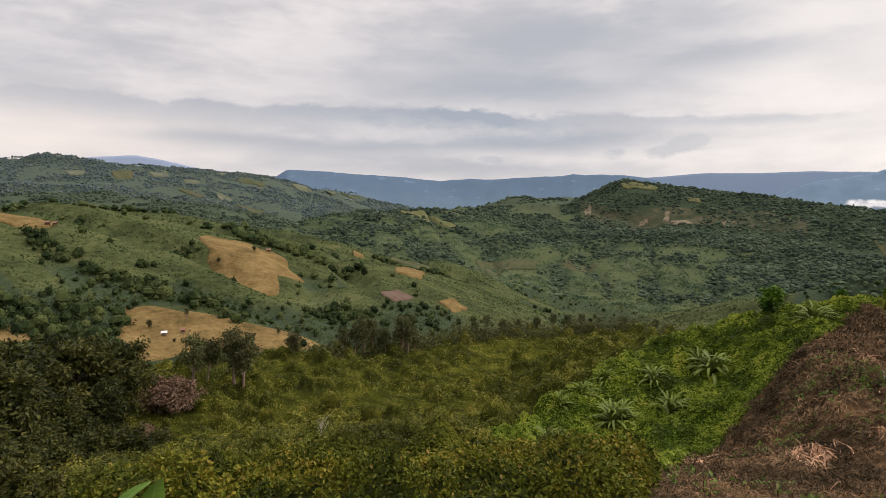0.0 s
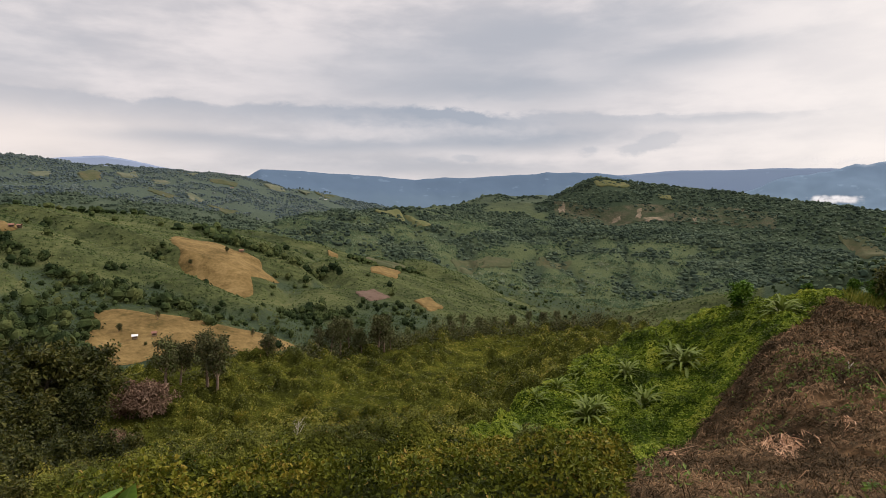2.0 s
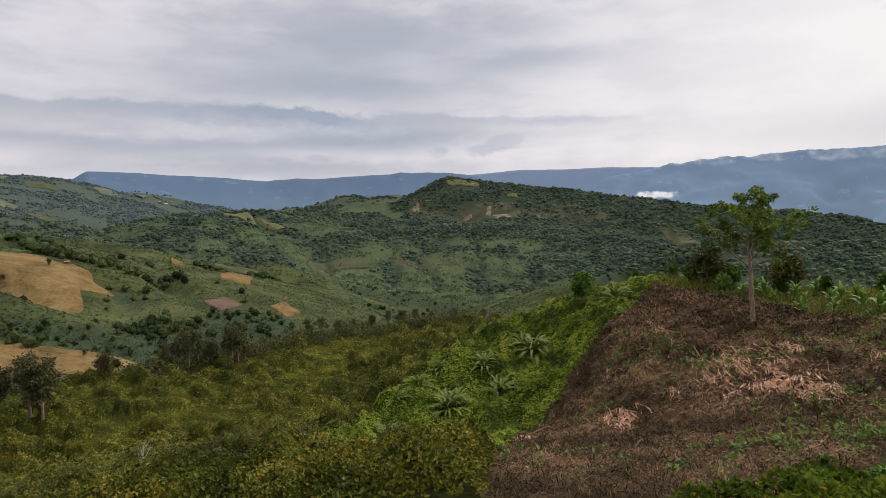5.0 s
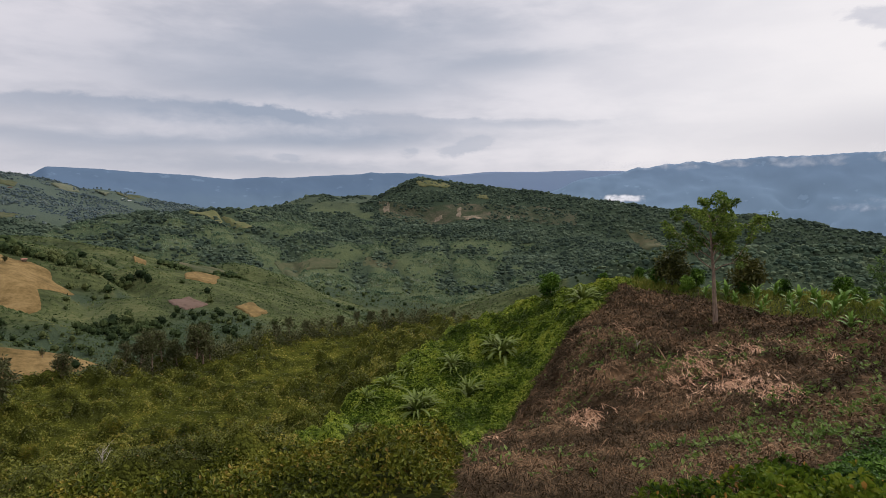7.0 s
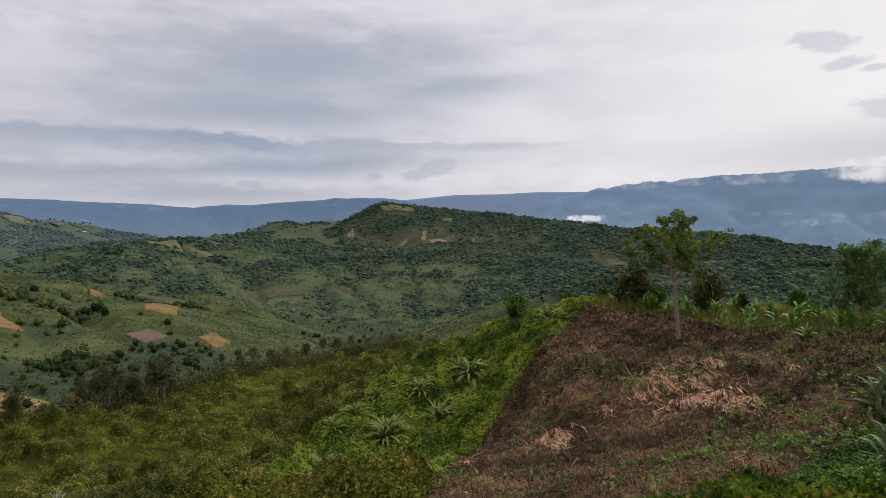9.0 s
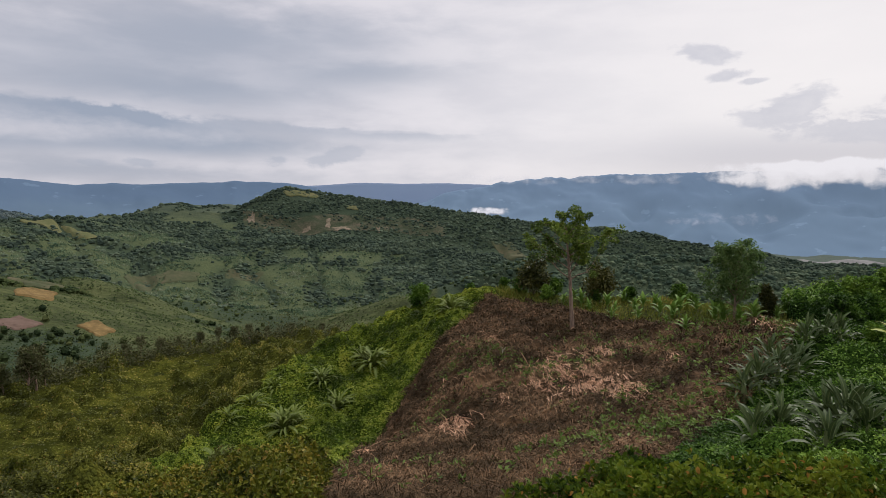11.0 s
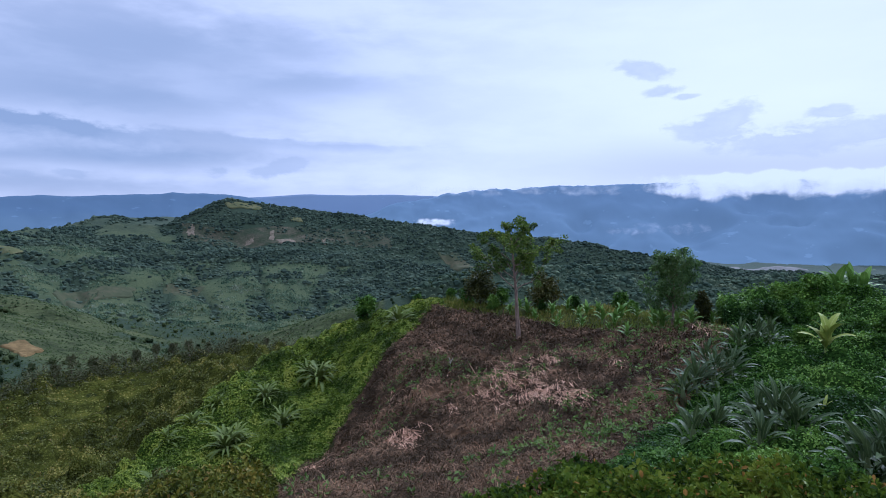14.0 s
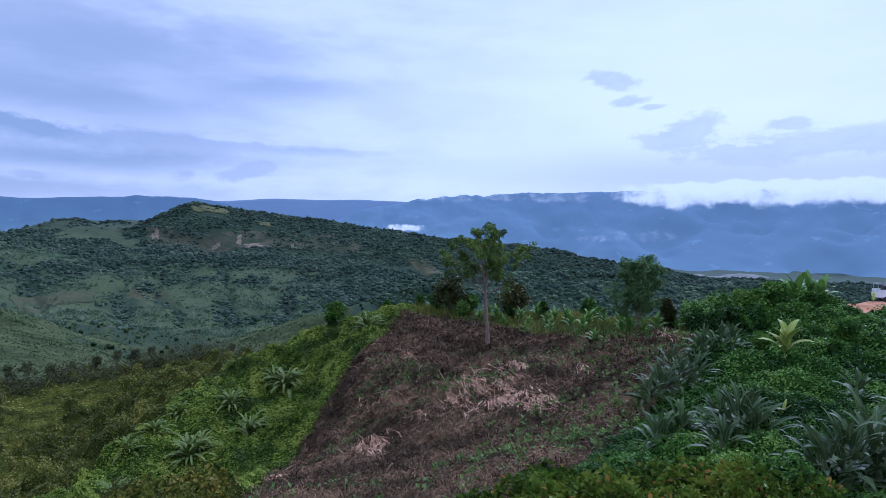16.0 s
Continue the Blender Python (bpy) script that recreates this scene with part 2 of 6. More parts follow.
def leaf_mat(name, colours, patch=0.2, rough=0.5, gloss=0.3, thin=0.3, dry=None, dry_share=0.0, mottle=0.0, each=0.3):
    """Foliage: each leaf takes its own tone; tones also drift over a few metres."""
    mat, tree, bsdf = material(name)
    own = Val(tree, tree.nodes.new("ShaderNodeNewGeometry").outputs["Random Per Island"])
    drift = noise_at(tree, where(tree), patch, 3.0, 0.6)
    fac = own * 0.6 + (drift - 0.5) * 1.5 + 0.2
    if mottle:          # each bush has its own tone
        fac = own * each + (drift - 0.5) * 1.0 + (noise_at(tree, where(tree), mottle, 2.0, 0.6) - 0.5) * 2.3 + 0.45 - each * 0.5
    k = len(colours) - 1
    col = ramp(tree, fac, [(0.08 + 0.84 * i / k, c) for i, c in enumerate(colours)])
    if dry:
        pick = own.math("MULTIPLY", 37.0).math("FRACT").math("LESS_THAN", dry_share)
        col = blend(tree, pick, col, dry)
    tree.links.new(col, bsdf.inputs["Base Color"])
    bsdf.inputs["Roughness"].default_value = rough
    bsdf.inputs["Specular IOR Level"].default_value = gloss * 0.4
    if thin:
        trans = tree.nodes.new("ShaderNodeBsdfTranslucent")
        tree.links.new(col, trans.inputs[0])
        mix = tree.nodes.new("ShaderNodeMixShader")
        mix.inputs[0].default_value = thin
        tree.links.new(bsdf.outputs[0], mix.inputs[1])
        tree.links.new(trans.outputs[0], mix.inputs[2])
        tree.links.new(mix.outputs[0], tree.nodes["Material Output"].inputs[0])
    return mat


def earth_mat(name, colours, scale, fine, rough=0.95, relief=0.3, depth=0.05):
    """Ground: patches, grain and relief."""
    mat, tree, bsdf = material(name)
    pos = where(tree)
    big = noise_at(tree, pos, scale, 5.0, 0.6, 0.4)
    grain = noise_at(tree, pos, fine, 5.0, 0.65)
    mid = noise_at(tree, pos, math.sqrt(scale * fine), 3.0, 0.6)
    fac = (big * 0.42 + grain * 0.33 + mid * 0.25).step(0.34, 0.66)
    k = len(colours) - 1
    col = ramp(tree, fac, [(i / k, c) for i, c in enumerate(colours)])
    tree.links.new(col, bsdf.inputs["Base Color"])
    bsdf.inputs["Roughness"].default_value = rough
    bsdf.inputs["Specular IOR Level"].default_value = 0.04
    bump(tree, bsdf, grain + big * 0.5, relief, depth)
    return mat


M_GROUND = earth_mat("valley_grass", [(0.024, 0.031, 0.012), (0.042, 0.052, 0.020), (0.064, 0.075, 0.028), (0.094, 0.098, 0.042)], 0.02, 0.25, relief=0.8, depth=1.5)
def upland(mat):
    """Haze put into the colour: the ground turns paler and bluer farther off."""
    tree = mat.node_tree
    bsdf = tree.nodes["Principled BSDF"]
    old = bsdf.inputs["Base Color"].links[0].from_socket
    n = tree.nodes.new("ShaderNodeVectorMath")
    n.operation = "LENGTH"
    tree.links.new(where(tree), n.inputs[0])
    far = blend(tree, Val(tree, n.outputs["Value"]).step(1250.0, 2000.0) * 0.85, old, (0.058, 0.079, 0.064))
    # a lighter green mixed in over the foothills
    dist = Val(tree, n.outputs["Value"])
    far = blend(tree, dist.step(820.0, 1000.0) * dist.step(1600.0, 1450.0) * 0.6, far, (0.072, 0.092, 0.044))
    # floor of the woods, kept dark in colour so gaps between crowns read dense
    att = tree.nodes.new("ShaderNodeAttribute")
    att.attribute_name = "woods"
    far = blend(tree, Val(tree, att.outputs["Fac"]) * Val(tree, n.outputs["Value"]).step(2000.0, 1500.0) * 0.85, far, (0.031, 0.047, 0.028))
    # litter of the near hill, darkened in colour for the shade under the shrubs
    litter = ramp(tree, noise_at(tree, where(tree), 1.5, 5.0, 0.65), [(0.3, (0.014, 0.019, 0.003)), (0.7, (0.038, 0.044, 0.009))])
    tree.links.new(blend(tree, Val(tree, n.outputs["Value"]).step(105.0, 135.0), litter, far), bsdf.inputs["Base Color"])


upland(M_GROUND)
M_SOIL = earth_mat("cleared_soil", [(0.029, 0.018, 0.010), (0.060, 0.037, 0.019), (0.105, 0.062, 0.030), (0.170, 0.098, 0.048)], 0.5, 5.0, relief=0.8, depth=0.08)
M_TRACK = earth_mat("laterite_track", [(0.20, 0.085, 0.04), (0.34, 0.16, 0.08), (0.42, 0.25, 0.13)], 0.4, 4.0)
M_STUBBLE = earth_mat("stubble", [(0.066, 0.051, 0.018), (0.119, 0.080, 0.031), (0.163, 0.111, 0.044), (0.207, 0.143, 0.063)], 0.06, 0.5, relief=0.4, depth=0.5)
M_FALLOW = earth_mat("fallow_field", [(0.046, 0.056, 0.028), (0.058, 0.066, 0.033), (0.074, 0.074, 0.039), (0.098, 0.086, 0.049)], 0.02, 0.12, relief=0.6, depth=1.0)
M_PLOUGH = earth_mat("ploughed_soil", [(0.064, 0.044, 0.032), (0.101, 0.068, 0.051), (0.128, 0.088, 0.068)], 0.06, 0.5)
M_PASTURE = earth_mat("pasture", [(0.064, 0.079, 0.029), (0.098, 0.101, 0.043), (0.136, 0.123, 0.059)], 0.04, 0.4, relief=0.4, depth=0.5)
M_UPLAND = earth_mat("upland_clearing", [(0.072, 0.088, 0.057), (0.102, 0.110, 0.071), (0.136, 0.128, 0.087)], 0.03, 0.2, relief=0.4, depth=0.5)
M_ROCK = earth_mat("cliff_rock", [(0.080, 0.072, 0.045), (0.150, 0.122, 0.080), (0.250, 0.200, 0.145)], 0.05, 0.3, relief=0.8, depth=2.0)
M_CLIFF = earth_mat("overgrown_rock", [(0.030, 0.044, 0.024), (0.044, 0.056, 0.030), (0.064, 0.064, 0.038), (0.100, 0.086, 0.056)], 0.03, 0.2, relief=0.8, depth=2.0)
M_SAND = earth_mat("river_sand", [(0.120, 0.120, 0.114), (0.204, 0.198, 0.186)], 0.01, 0.08)
# far woods and range: leaf colours lifted and blued to carry the haze
M_FAR_WOOD = leaf_mat("hazed_valley_leaf", [(0.029, 0.043, 0.031), (0.043, 0.062, 0.043), (0.060, 0.083, 0.055), (0.082, 0.106, 0.067)], 0.006, 0.8, 0.03, 0.0, mottle=0.022, each=0.75)
M_RANGE_WOOD = leaf_mat("hazed_range_leaf", [(0.054, 0.075, 0.080), (0.066, 0.090, 0.092), (0.080, 0.106, 0.102), (0.104, 0.126, 0.114)], 0.004, 0.8, 0.03, 0.0, mottle=0.018, each=0.6)
M_CROP = leaf_mat("crop_leaf", [(0.020, 0.033, 0.012), (0.038, 0.055, 0.020), (0.060, 0.079, 0.028), (0.098, 0.106, 0.042)], 0.02, 0.7, 0.03, 0.0, mottle=0.06)
M_FOOT = leaf_mat("foothill_scrub_leaf", [(0.029, 0.051, 0.029), (0.057, 0.084, 0.045), (0.087, 0.120, 0.066), (0.127, 0.146, 0.090)], 0.012, 0.8, 0.03, 0.0, mottle=0.04)
M_SHRUB = leaf_mat("shrub_leaf", [(0.039, 0.045, 0.009), (0.084, 0.093, 0.013), (0.134, 0.136, 0.021), (0.207, 0.178, 0.031)], 0.07, 0.5, 0.22, 0.08, (0.17, 0.12, 0.03), 0.02, 0.42, 0.42)
M_BUSH = leaf_mat("bush_leaf", [(0.027, 0.036, 0.005), (0.077, 0.092, 0.010), (0.132, 0.136, 0.015), (0.220, 0.175, 0.025)], 0.5, 0.5, 0.22, 0.08, (0.22, 0.15, 0.035), 0.03, 0.75, 0.55)
M_BUSH_GREEN = leaf_mat("glossy_bush_leaf", [(0.017, 0.035, 0.004), (0.049, 0.084, 0.007), (0.086, 0.127, 0.010), (0.146, 0.174, 0.016)], 0.5, 0.5, 0.18, 0.28, (0.30, 0.16, 0.035), 0.035, 0.9, 0.6)
M_VINE = leaf_mat("vine_leaf", [(0.034, 0.055, 0.006), (0.100, 0.142, 0.010), (0.170, 0.216, 0.020), (0.252, 0.275, 0.032)], 0.35, 0.5, 0.22, 0.08, mottle=0.6, each=0.45)
M_BANKVINE = leaf_mat("bank_vine_leaf", [(0.018, 0.044, 0.007), (0.050, 0.106, 0.011), (0.092, 0.175, 0.019), (0.158, 0.252, 0.033)], 0.35, 0.5, 0.22, 0.08, mottle=0.55, each=0.45)
M_DARK = leaf_mat("dark_tree_leaf", [(0.013, 0.018, 0.006), (0.032, 0.038, 0.009), (0.062, 0.065, 0.014), (0.106, 0.096, 0.024)], 0.3, 0.5, 0.3, 0.2)
M_TREE = leaf_mat("tree_leaf", [(0.027, 0.051, 0.009), (0.068, 0.114, 0.017), (0.122, 0.178, 0.026), (0.225, 0.281, 0.045)], 0.8, 0.45, 0.4, 0.35)
M_TREE2 = leaf_mat("feathery_tree_leaf", [(0.045, 0.085, 0.025), (0.075, 0.13, 0.035), (0.11, 0.175, 0.05), (0.15, 0.21, 0.06)], 0.8, 0.5, 0.3, 0.4)
M_GRASS = leaf_mat("grass_blade", [(0.056, 0.078, 0.012), (0.106, 0.132, 0.020), (0.163, 0.174, 0.030), (0.250, 0.210, 0.050)], 0.2, 0.6, 0.2, 0.3)
M_DEADGRASS = leaf_mat("withered_grass", [(0.024, 0.017, 0.009), (0.054, 0.037, 0.020), (0.118, 0.076, 0.040), (0.290, 0.178, 0.098)], 0.5, 0.8, 0.1, 0.0)
M_STRAW = leaf_mat("straw", [(0.289, 0.157, 0.088), (0.474, 0.280, 0.168), (0.618, 0.388, 0.239), (0.721, 0.473, 0.311)], 0.8, 0.7, 0.2, 0.1)
M_BROWNLEAF = leaf_mat("dry_tree_leaf", [(0.030, 0.034, 0.013), (0.063, 0.065, 0.027), (0.095, 0.095, 0.038), (0.074, 0.099, 0.031)], 0.3, 0.6, 0.2, 0.2)
M_PINKTWIG = leaf_mat("dead_shrub_twig", [(0.100, 0.060, 0.040), (0.165, 0.106, 0.072), (0.240, 0.162, 0.114)], 0.5, 0.8, 0.1, 0.0)
M_HILL_WOOD = leaf_mat("hill_tree_leaf", [(0.016, 0.026, 0.011), (0.028, 0.042, 0.016), (0.046, 0.061, 0.022), (0.075, 0.086, 0.031)], 0.02, 0.7, 0.03, 0.0, mottle=0.08)
M_RIDGE_WOOD = leaf_mat("ridge_tree_leaf", [(0.034, 0.053, 0.036), (0.052, 0.076, 0.047), (0.074, 0.101, 0.060), (0.106, 0.131, 0.075)], 0.02, 0.8, 0.03, 0.0, mottle=0.05, each=0.7)
M_WEED = leaf_mat("weed_leaf", [(0.050, 0.093, 0.016), (0.101, 0.159, 0.029), (0.168, 0.224, 0.049)], 0.8, 0.5, 0.3, 0.3)


def shade_mat(name, colours, mottle):
    """Inner foliage with shade put into its dark colours; bush, spray and leaf tones by noise, with relief."""
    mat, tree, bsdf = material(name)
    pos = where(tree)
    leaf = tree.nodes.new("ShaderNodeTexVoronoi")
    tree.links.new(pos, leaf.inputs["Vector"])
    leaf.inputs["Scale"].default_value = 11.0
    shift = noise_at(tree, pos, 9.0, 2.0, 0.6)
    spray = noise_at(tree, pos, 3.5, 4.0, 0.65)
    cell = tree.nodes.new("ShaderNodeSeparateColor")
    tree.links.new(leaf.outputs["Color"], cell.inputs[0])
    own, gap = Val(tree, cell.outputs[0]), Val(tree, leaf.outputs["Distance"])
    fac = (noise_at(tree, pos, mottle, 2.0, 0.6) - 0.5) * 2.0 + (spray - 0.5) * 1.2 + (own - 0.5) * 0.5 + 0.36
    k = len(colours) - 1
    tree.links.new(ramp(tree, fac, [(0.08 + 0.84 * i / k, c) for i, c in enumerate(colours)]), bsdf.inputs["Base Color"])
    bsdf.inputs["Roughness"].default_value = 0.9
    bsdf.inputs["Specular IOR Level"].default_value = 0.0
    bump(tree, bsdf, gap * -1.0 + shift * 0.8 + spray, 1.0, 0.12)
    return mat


# darker than the leaves above them: the shade in the gaps is coloured in
M_SHRUB_SHADE = shade_mat("shrub_inner_shade", [(0.030, 0.034, 0.007), (0.049, 0.055, 0.010), (0.076, 0.082, 0.013), (0.118, 0.114, 0.020)], 0.42)
M_VINE_SHADE = shade_mat("vine_inner_shade", [(0.018, 0.031, 0.005), (0.032, 0.054, 0.007), (0.053, 0.083, 0.010), (0.082, 0.111, 0.014)], 0.6)
M_BANK_SHADE = shade_mat("bank_inner_shade", [(0.009, 0.020, 0.004), (0.017, 0.038, 0.006), (0.029, 0.060, 0.009), (0.049, 0.084, 0.014)], 0.55)


def bark_mat(name, a, b):
    mat, tree, bsdf = material(name)
    obj = tree.nodes.new("ShaderNodeTexCoord").outputs["Object"]
    mp = tree.nodes.new("ShaderNodeMapping")
    mp.inputs["Scale"].default_value = (9, 9, 1.6)
    tree.links.new(obj, mp.inputs[0])
    g = noise_at(tree, mp.outputs[0], 2.0, 6.0, 0.65)
    tree.links.new(ramp(tree, g.step(0.3, 0.7), [(0, a), (1, b)]), bsdf.inputs["Base Color"])
    bsdf.inputs["Roughness"].default_value = 0.9
    bump(tree, bsdf, g, 0.7, 0.03)
    return mat


M_BARK = bark_mat("grey_brown_bark", (0.10, 0.065, 0.045), (0.26, 0.18, 0.125))
M_BARK_DARK = bark_mat("dark_bark", (0.03, 0.022, 0.016), (0.10, 0.075, 0.055))
M_BARK_PALE = bark_mat("bleached_bark", (0.28, 0.24, 0.20), (0.50, 0.45, 0.38))


def blade_mat(name, dark, light, rib):
    """A broad leaf: paler along the rib, tone by plant."""
    mat, tree, bsdf = material(name)
    uv = tree.nodes.new("ShaderNodeUVMap").outputs[0]
    s = tree.nodes.new("ShaderNodeSeparateXYZ")
    tree.links.new(uv, s.inputs[0])
    u, v = Val(tree, s.outputs[0]), Val(tree, s.outputs[1])
    own = Val(tree, tree.nodes.new("ShaderNodeObjectInfo").outputs["Random"])
    veins = (v * 70.0 + u.math("ABSOLUTE") * 9.0).math("SINE") * 0.12
    grain = noise_at(tree, where(tree), 9.0, 4.0, 0.6)
    col = blend(tree, (own * 0.6 + grain * 0.5 + veins).math("MINIMUM", 1.0), dark, light)
    col = blend(tree, u.bell(0.0, 0.1) * 0.7, col, rib)
    tree.links.new(col, bsdf.inputs["Base Color"])
    bsdf.inputs["Roughness"].default_value = 0.55
    bsdf.inputs["Specular IOR Level"].default_value = 0.1
    trans = tree.nodes.new("ShaderNodeBsdfTranslucent")
    tree.links.new(col, trans.inputs[0])
    mix = tree.nodes.new("ShaderNodeMixShader")
    mix.inputs[0].default_value = 0.18
    tree.links.new(bsdf.outputs[0], mix.inputs[1])
    tree.links.new(trans.outputs[0], mix.inputs[2])
    tree.links.new(mix.outputs[0], tree.nodes["Material Output"].inputs[0])
    return mat


M_BLADE = blade_mat("blue_green_blade", (0.022, 0.040, 0.014), (0.080, 0.112, 0.038), (0.15, 0.18, 0.07))
M_BLADE_LIGHT = blade_mat("light_green_blade", (0.070, 0.140, 0.022), (0.155, 0.255, 0.042), (0.19, 0.27, 0.07))
M_BLADE_PALE = blade_mat("grey_green_blade", (0.066, 0.095, 0.018), (0.165, 0.205, 0.045), (0.22, 0.25, 0.075))
M_BLADE_YELLOW = blade_mat("yellow_green_blade", (0.17, 0.22, 0.03), (0.30, 0.33, 0.06), (0.36, 0.38, 0.12))
M_BLADE_DEAD = blade_mat("withered_blade", (0.20, 0.12, 0.05), (0.42, 0.30, 0.15), (0.45, 0.33, 0.2))


# ---------------------------------------------------------------- mesh helpers
def raw_mesh(name, verts, faces, mat, smooth=False):
    """A mesh from arrays; faces all have the same number of corners."""
    me = bpy.data.meshes.new(name)
    verts, faces = np.ascontiguousarray(verts, np.float32), np.ascontiguousarray(faces, np.int32)
    n, k = faces.shape
    me.vertices.add(len(verts))
    me.vertices.foreach_set("co", verts.ravel())
    me.loops.add(n * k)
    me.loops.foreach_set("vertex_index", faces.ravel())
    me.polygons.add(n)
    me.polygons.foreach_set("loop_start", np.arange(n, dtype=np.int32) * k)
    me.polygons.foreach_set("use_smooth", np.full(n, smooth))
    me.materials.append(mat)
    me.update(calc_edges=True)
    me.validate()
    return me


def thing(name, label, category, group="", kind="", at=(0, 0, 0), rz=0.0, data=None):
    ob = new(name, data)
    ob.location, ob.rotation_euler = at, (0, 0, rz)
    return tagged(ob, label, category, group, kind)


def part(name, data, parent, label=""):
    ob = new(name, data)
    ob.parent = parent
    if label:
        ob["label"] = label
    return ob


def unit(v):
    return v / np.maximum(np.linalg.norm(v, axis=-1, keepdims=True), 1e-9)


def leaf_arrays(pos, aim, length, width, fold=0.2, droop=0.12, tilt=0.6, face=np.array([0, 0, 1.0])):
    """Folded four-cornered leaves: base, two edges, tip."""
    n = len(pos)
    length, width = np.broadcast_to(length, n)[:, None], np.broadcast_to(width, n)[:, None]
    up = face + tilt * rng.normal(size=(n, 3))
    side = unit(np.cross(aim, up))
    nor = np.cross(side, aim)
    sag = np.array([0, 0, 1.0]) * length * droop
    mid = pos + aim * length * 0.5 + nor * width * fold - sag * 0.5
    tip = pos + aim * length - sag
    verts = np.stack([pos, mid - side * width / 2, tip, mid + side * width / 2], 1).reshape(-1, 3)
    base = np.arange(n)[:, None] * 4
    faces = np.concatenate([base + np.array([0, 1, 2]), base + np.array([0, 2, 3])], 1).reshape(-1, 3)
    return verts, faces


def grass_arrays(pos, aim, length, width, droop=0.3):
    """Thin blades of two segments that bend over at the middle."""
    n = len(pos)
    length, width = np.broadcast_to(length, n)[:, None], np.broadcast_to(width, n)[:, None]
    side = unit(np.cross(aim, np.array([0, 0, 1.0]) + 0.5 * rng.normal(size=(n, 3)))) * width / 2
    mid, tip = pos + aim * length * 0.55, pos + aim * length - np.array([0, 0, 1.0]) * length * droop
    verts = np.stack([pos - side * 0.6, pos + side * 0.6, mid + side, mid - side, tip], 1).reshape(-1, 3)
    base = np.arange(n)[:, None] * 5
    faces = np.concatenate([base + np.array(t) for t in ((0, 1, 2), (0, 2, 3), (3, 2, 4))], 1).reshape(-1, 3)
    return verts, faces


def oval_arrays(pos, aim, length, width, fold=0.2, droop=0.12, tilt=0.6, face=np.array([0, 0, 1.0])):
    """Rounder six-cornered leaves, folded along the rib."""
    n = len(pos)
    length, width = np.broadcast_to(length, n)[:, None], np.broadcast_to(width, n)[:, None]
    up = face + tilt * rng.normal(size=(n, 3))
    side = unit(np.cross(aim, up))
    nor = np.cross(side, aim)
    down = np.array([0, 0, 1.0]) * length * droop
    lo, hi = pos + aim * length * 0.32 + nor * width * fold, pos + aim * length * 0.74 + nor * width * fold - down * 0.5
    verts = np.stack([pos, lo - side * width * 0.42, hi - side * width * 0.46, pos + aim * length - down, hi + side * width * 0.46, lo + side * width * 0.42], 1).reshape(-1, 3)
    base = np.arange(n)[:, None] * 6
    faces = np.concatenate([base + np.array(t) for t in ((0, 1, 2), (0, 2, 3), (0, 3, 4), (0, 4, 5))], 1).reshape(-1, 3)
    return verts, faces


def join(pieces):
    verts, faces, off = [], [], 0
    for v, f in pieces:
        verts.append(v)
        faces.append(f + off)
        off += len(v)
    return np.concatenate(verts), np.concatenate(faces)


def ball_dirs(n, low=-1.0):
    z = rng.uniform(low, 1, n)
    a = rng.uniform(0, 2 * math.pi, n)
    s = np.sqrt(np.maximum(1 - z * z, 0))
    return np.stack([s * np.cos(a), s * np.sin(a), z], 1)


def shrub_leaves(cx, cy, cz, R, H, leaf, fill=1.0, low=-0.1, make=leaf_arrays):
    """Leaves over lumpy mounds: arrays of centres, radii, heights and leaf lengths."""
    count = np.maximum((fill * 9.0 * R * np.maximum(R, H) / (leaf * leaf)), 6).astype(int)
    idx = np.repeat(np.arange(len(cx)), count)
    n = len(idx)
    d = ball_dirs(n, low)
    phase = rng.uniform(0, 6.28, (len(cx), 3))[idx]
    lump = 1 + 0.16 * np.sin(d[:, 0] * 5 + phase[:, 0]) + 0.16 * np.sin(d[:, 1] * 5 + phase[:, 1]) + 0.12 * np.sin(d[:, 2] * 6 + phase[:, 2])
    shell = lump * (1 - 0.45 * rng.random(n) ** 2)
    pos = np.stack([cx[idx] + d[:, 0] * R[idx] * shell, cy[idx] + d[:, 1] * R[idx] * shell, cz[idx] + np.maximum(d[:, 2], -0.05) * H[idx] * shell], 1)
    aim = unit(d * 0.4 + rng.normal(size=(n, 3)) * 0.6 + np.array([0, 0, 0.1]))
    size = leaf[idx] * rng.uniform(0.7, 1.25, n)
    return make(pos, aim, size, size * 0.6, face=d + np.array([0, 0, 0.4]), tilt=0.45)


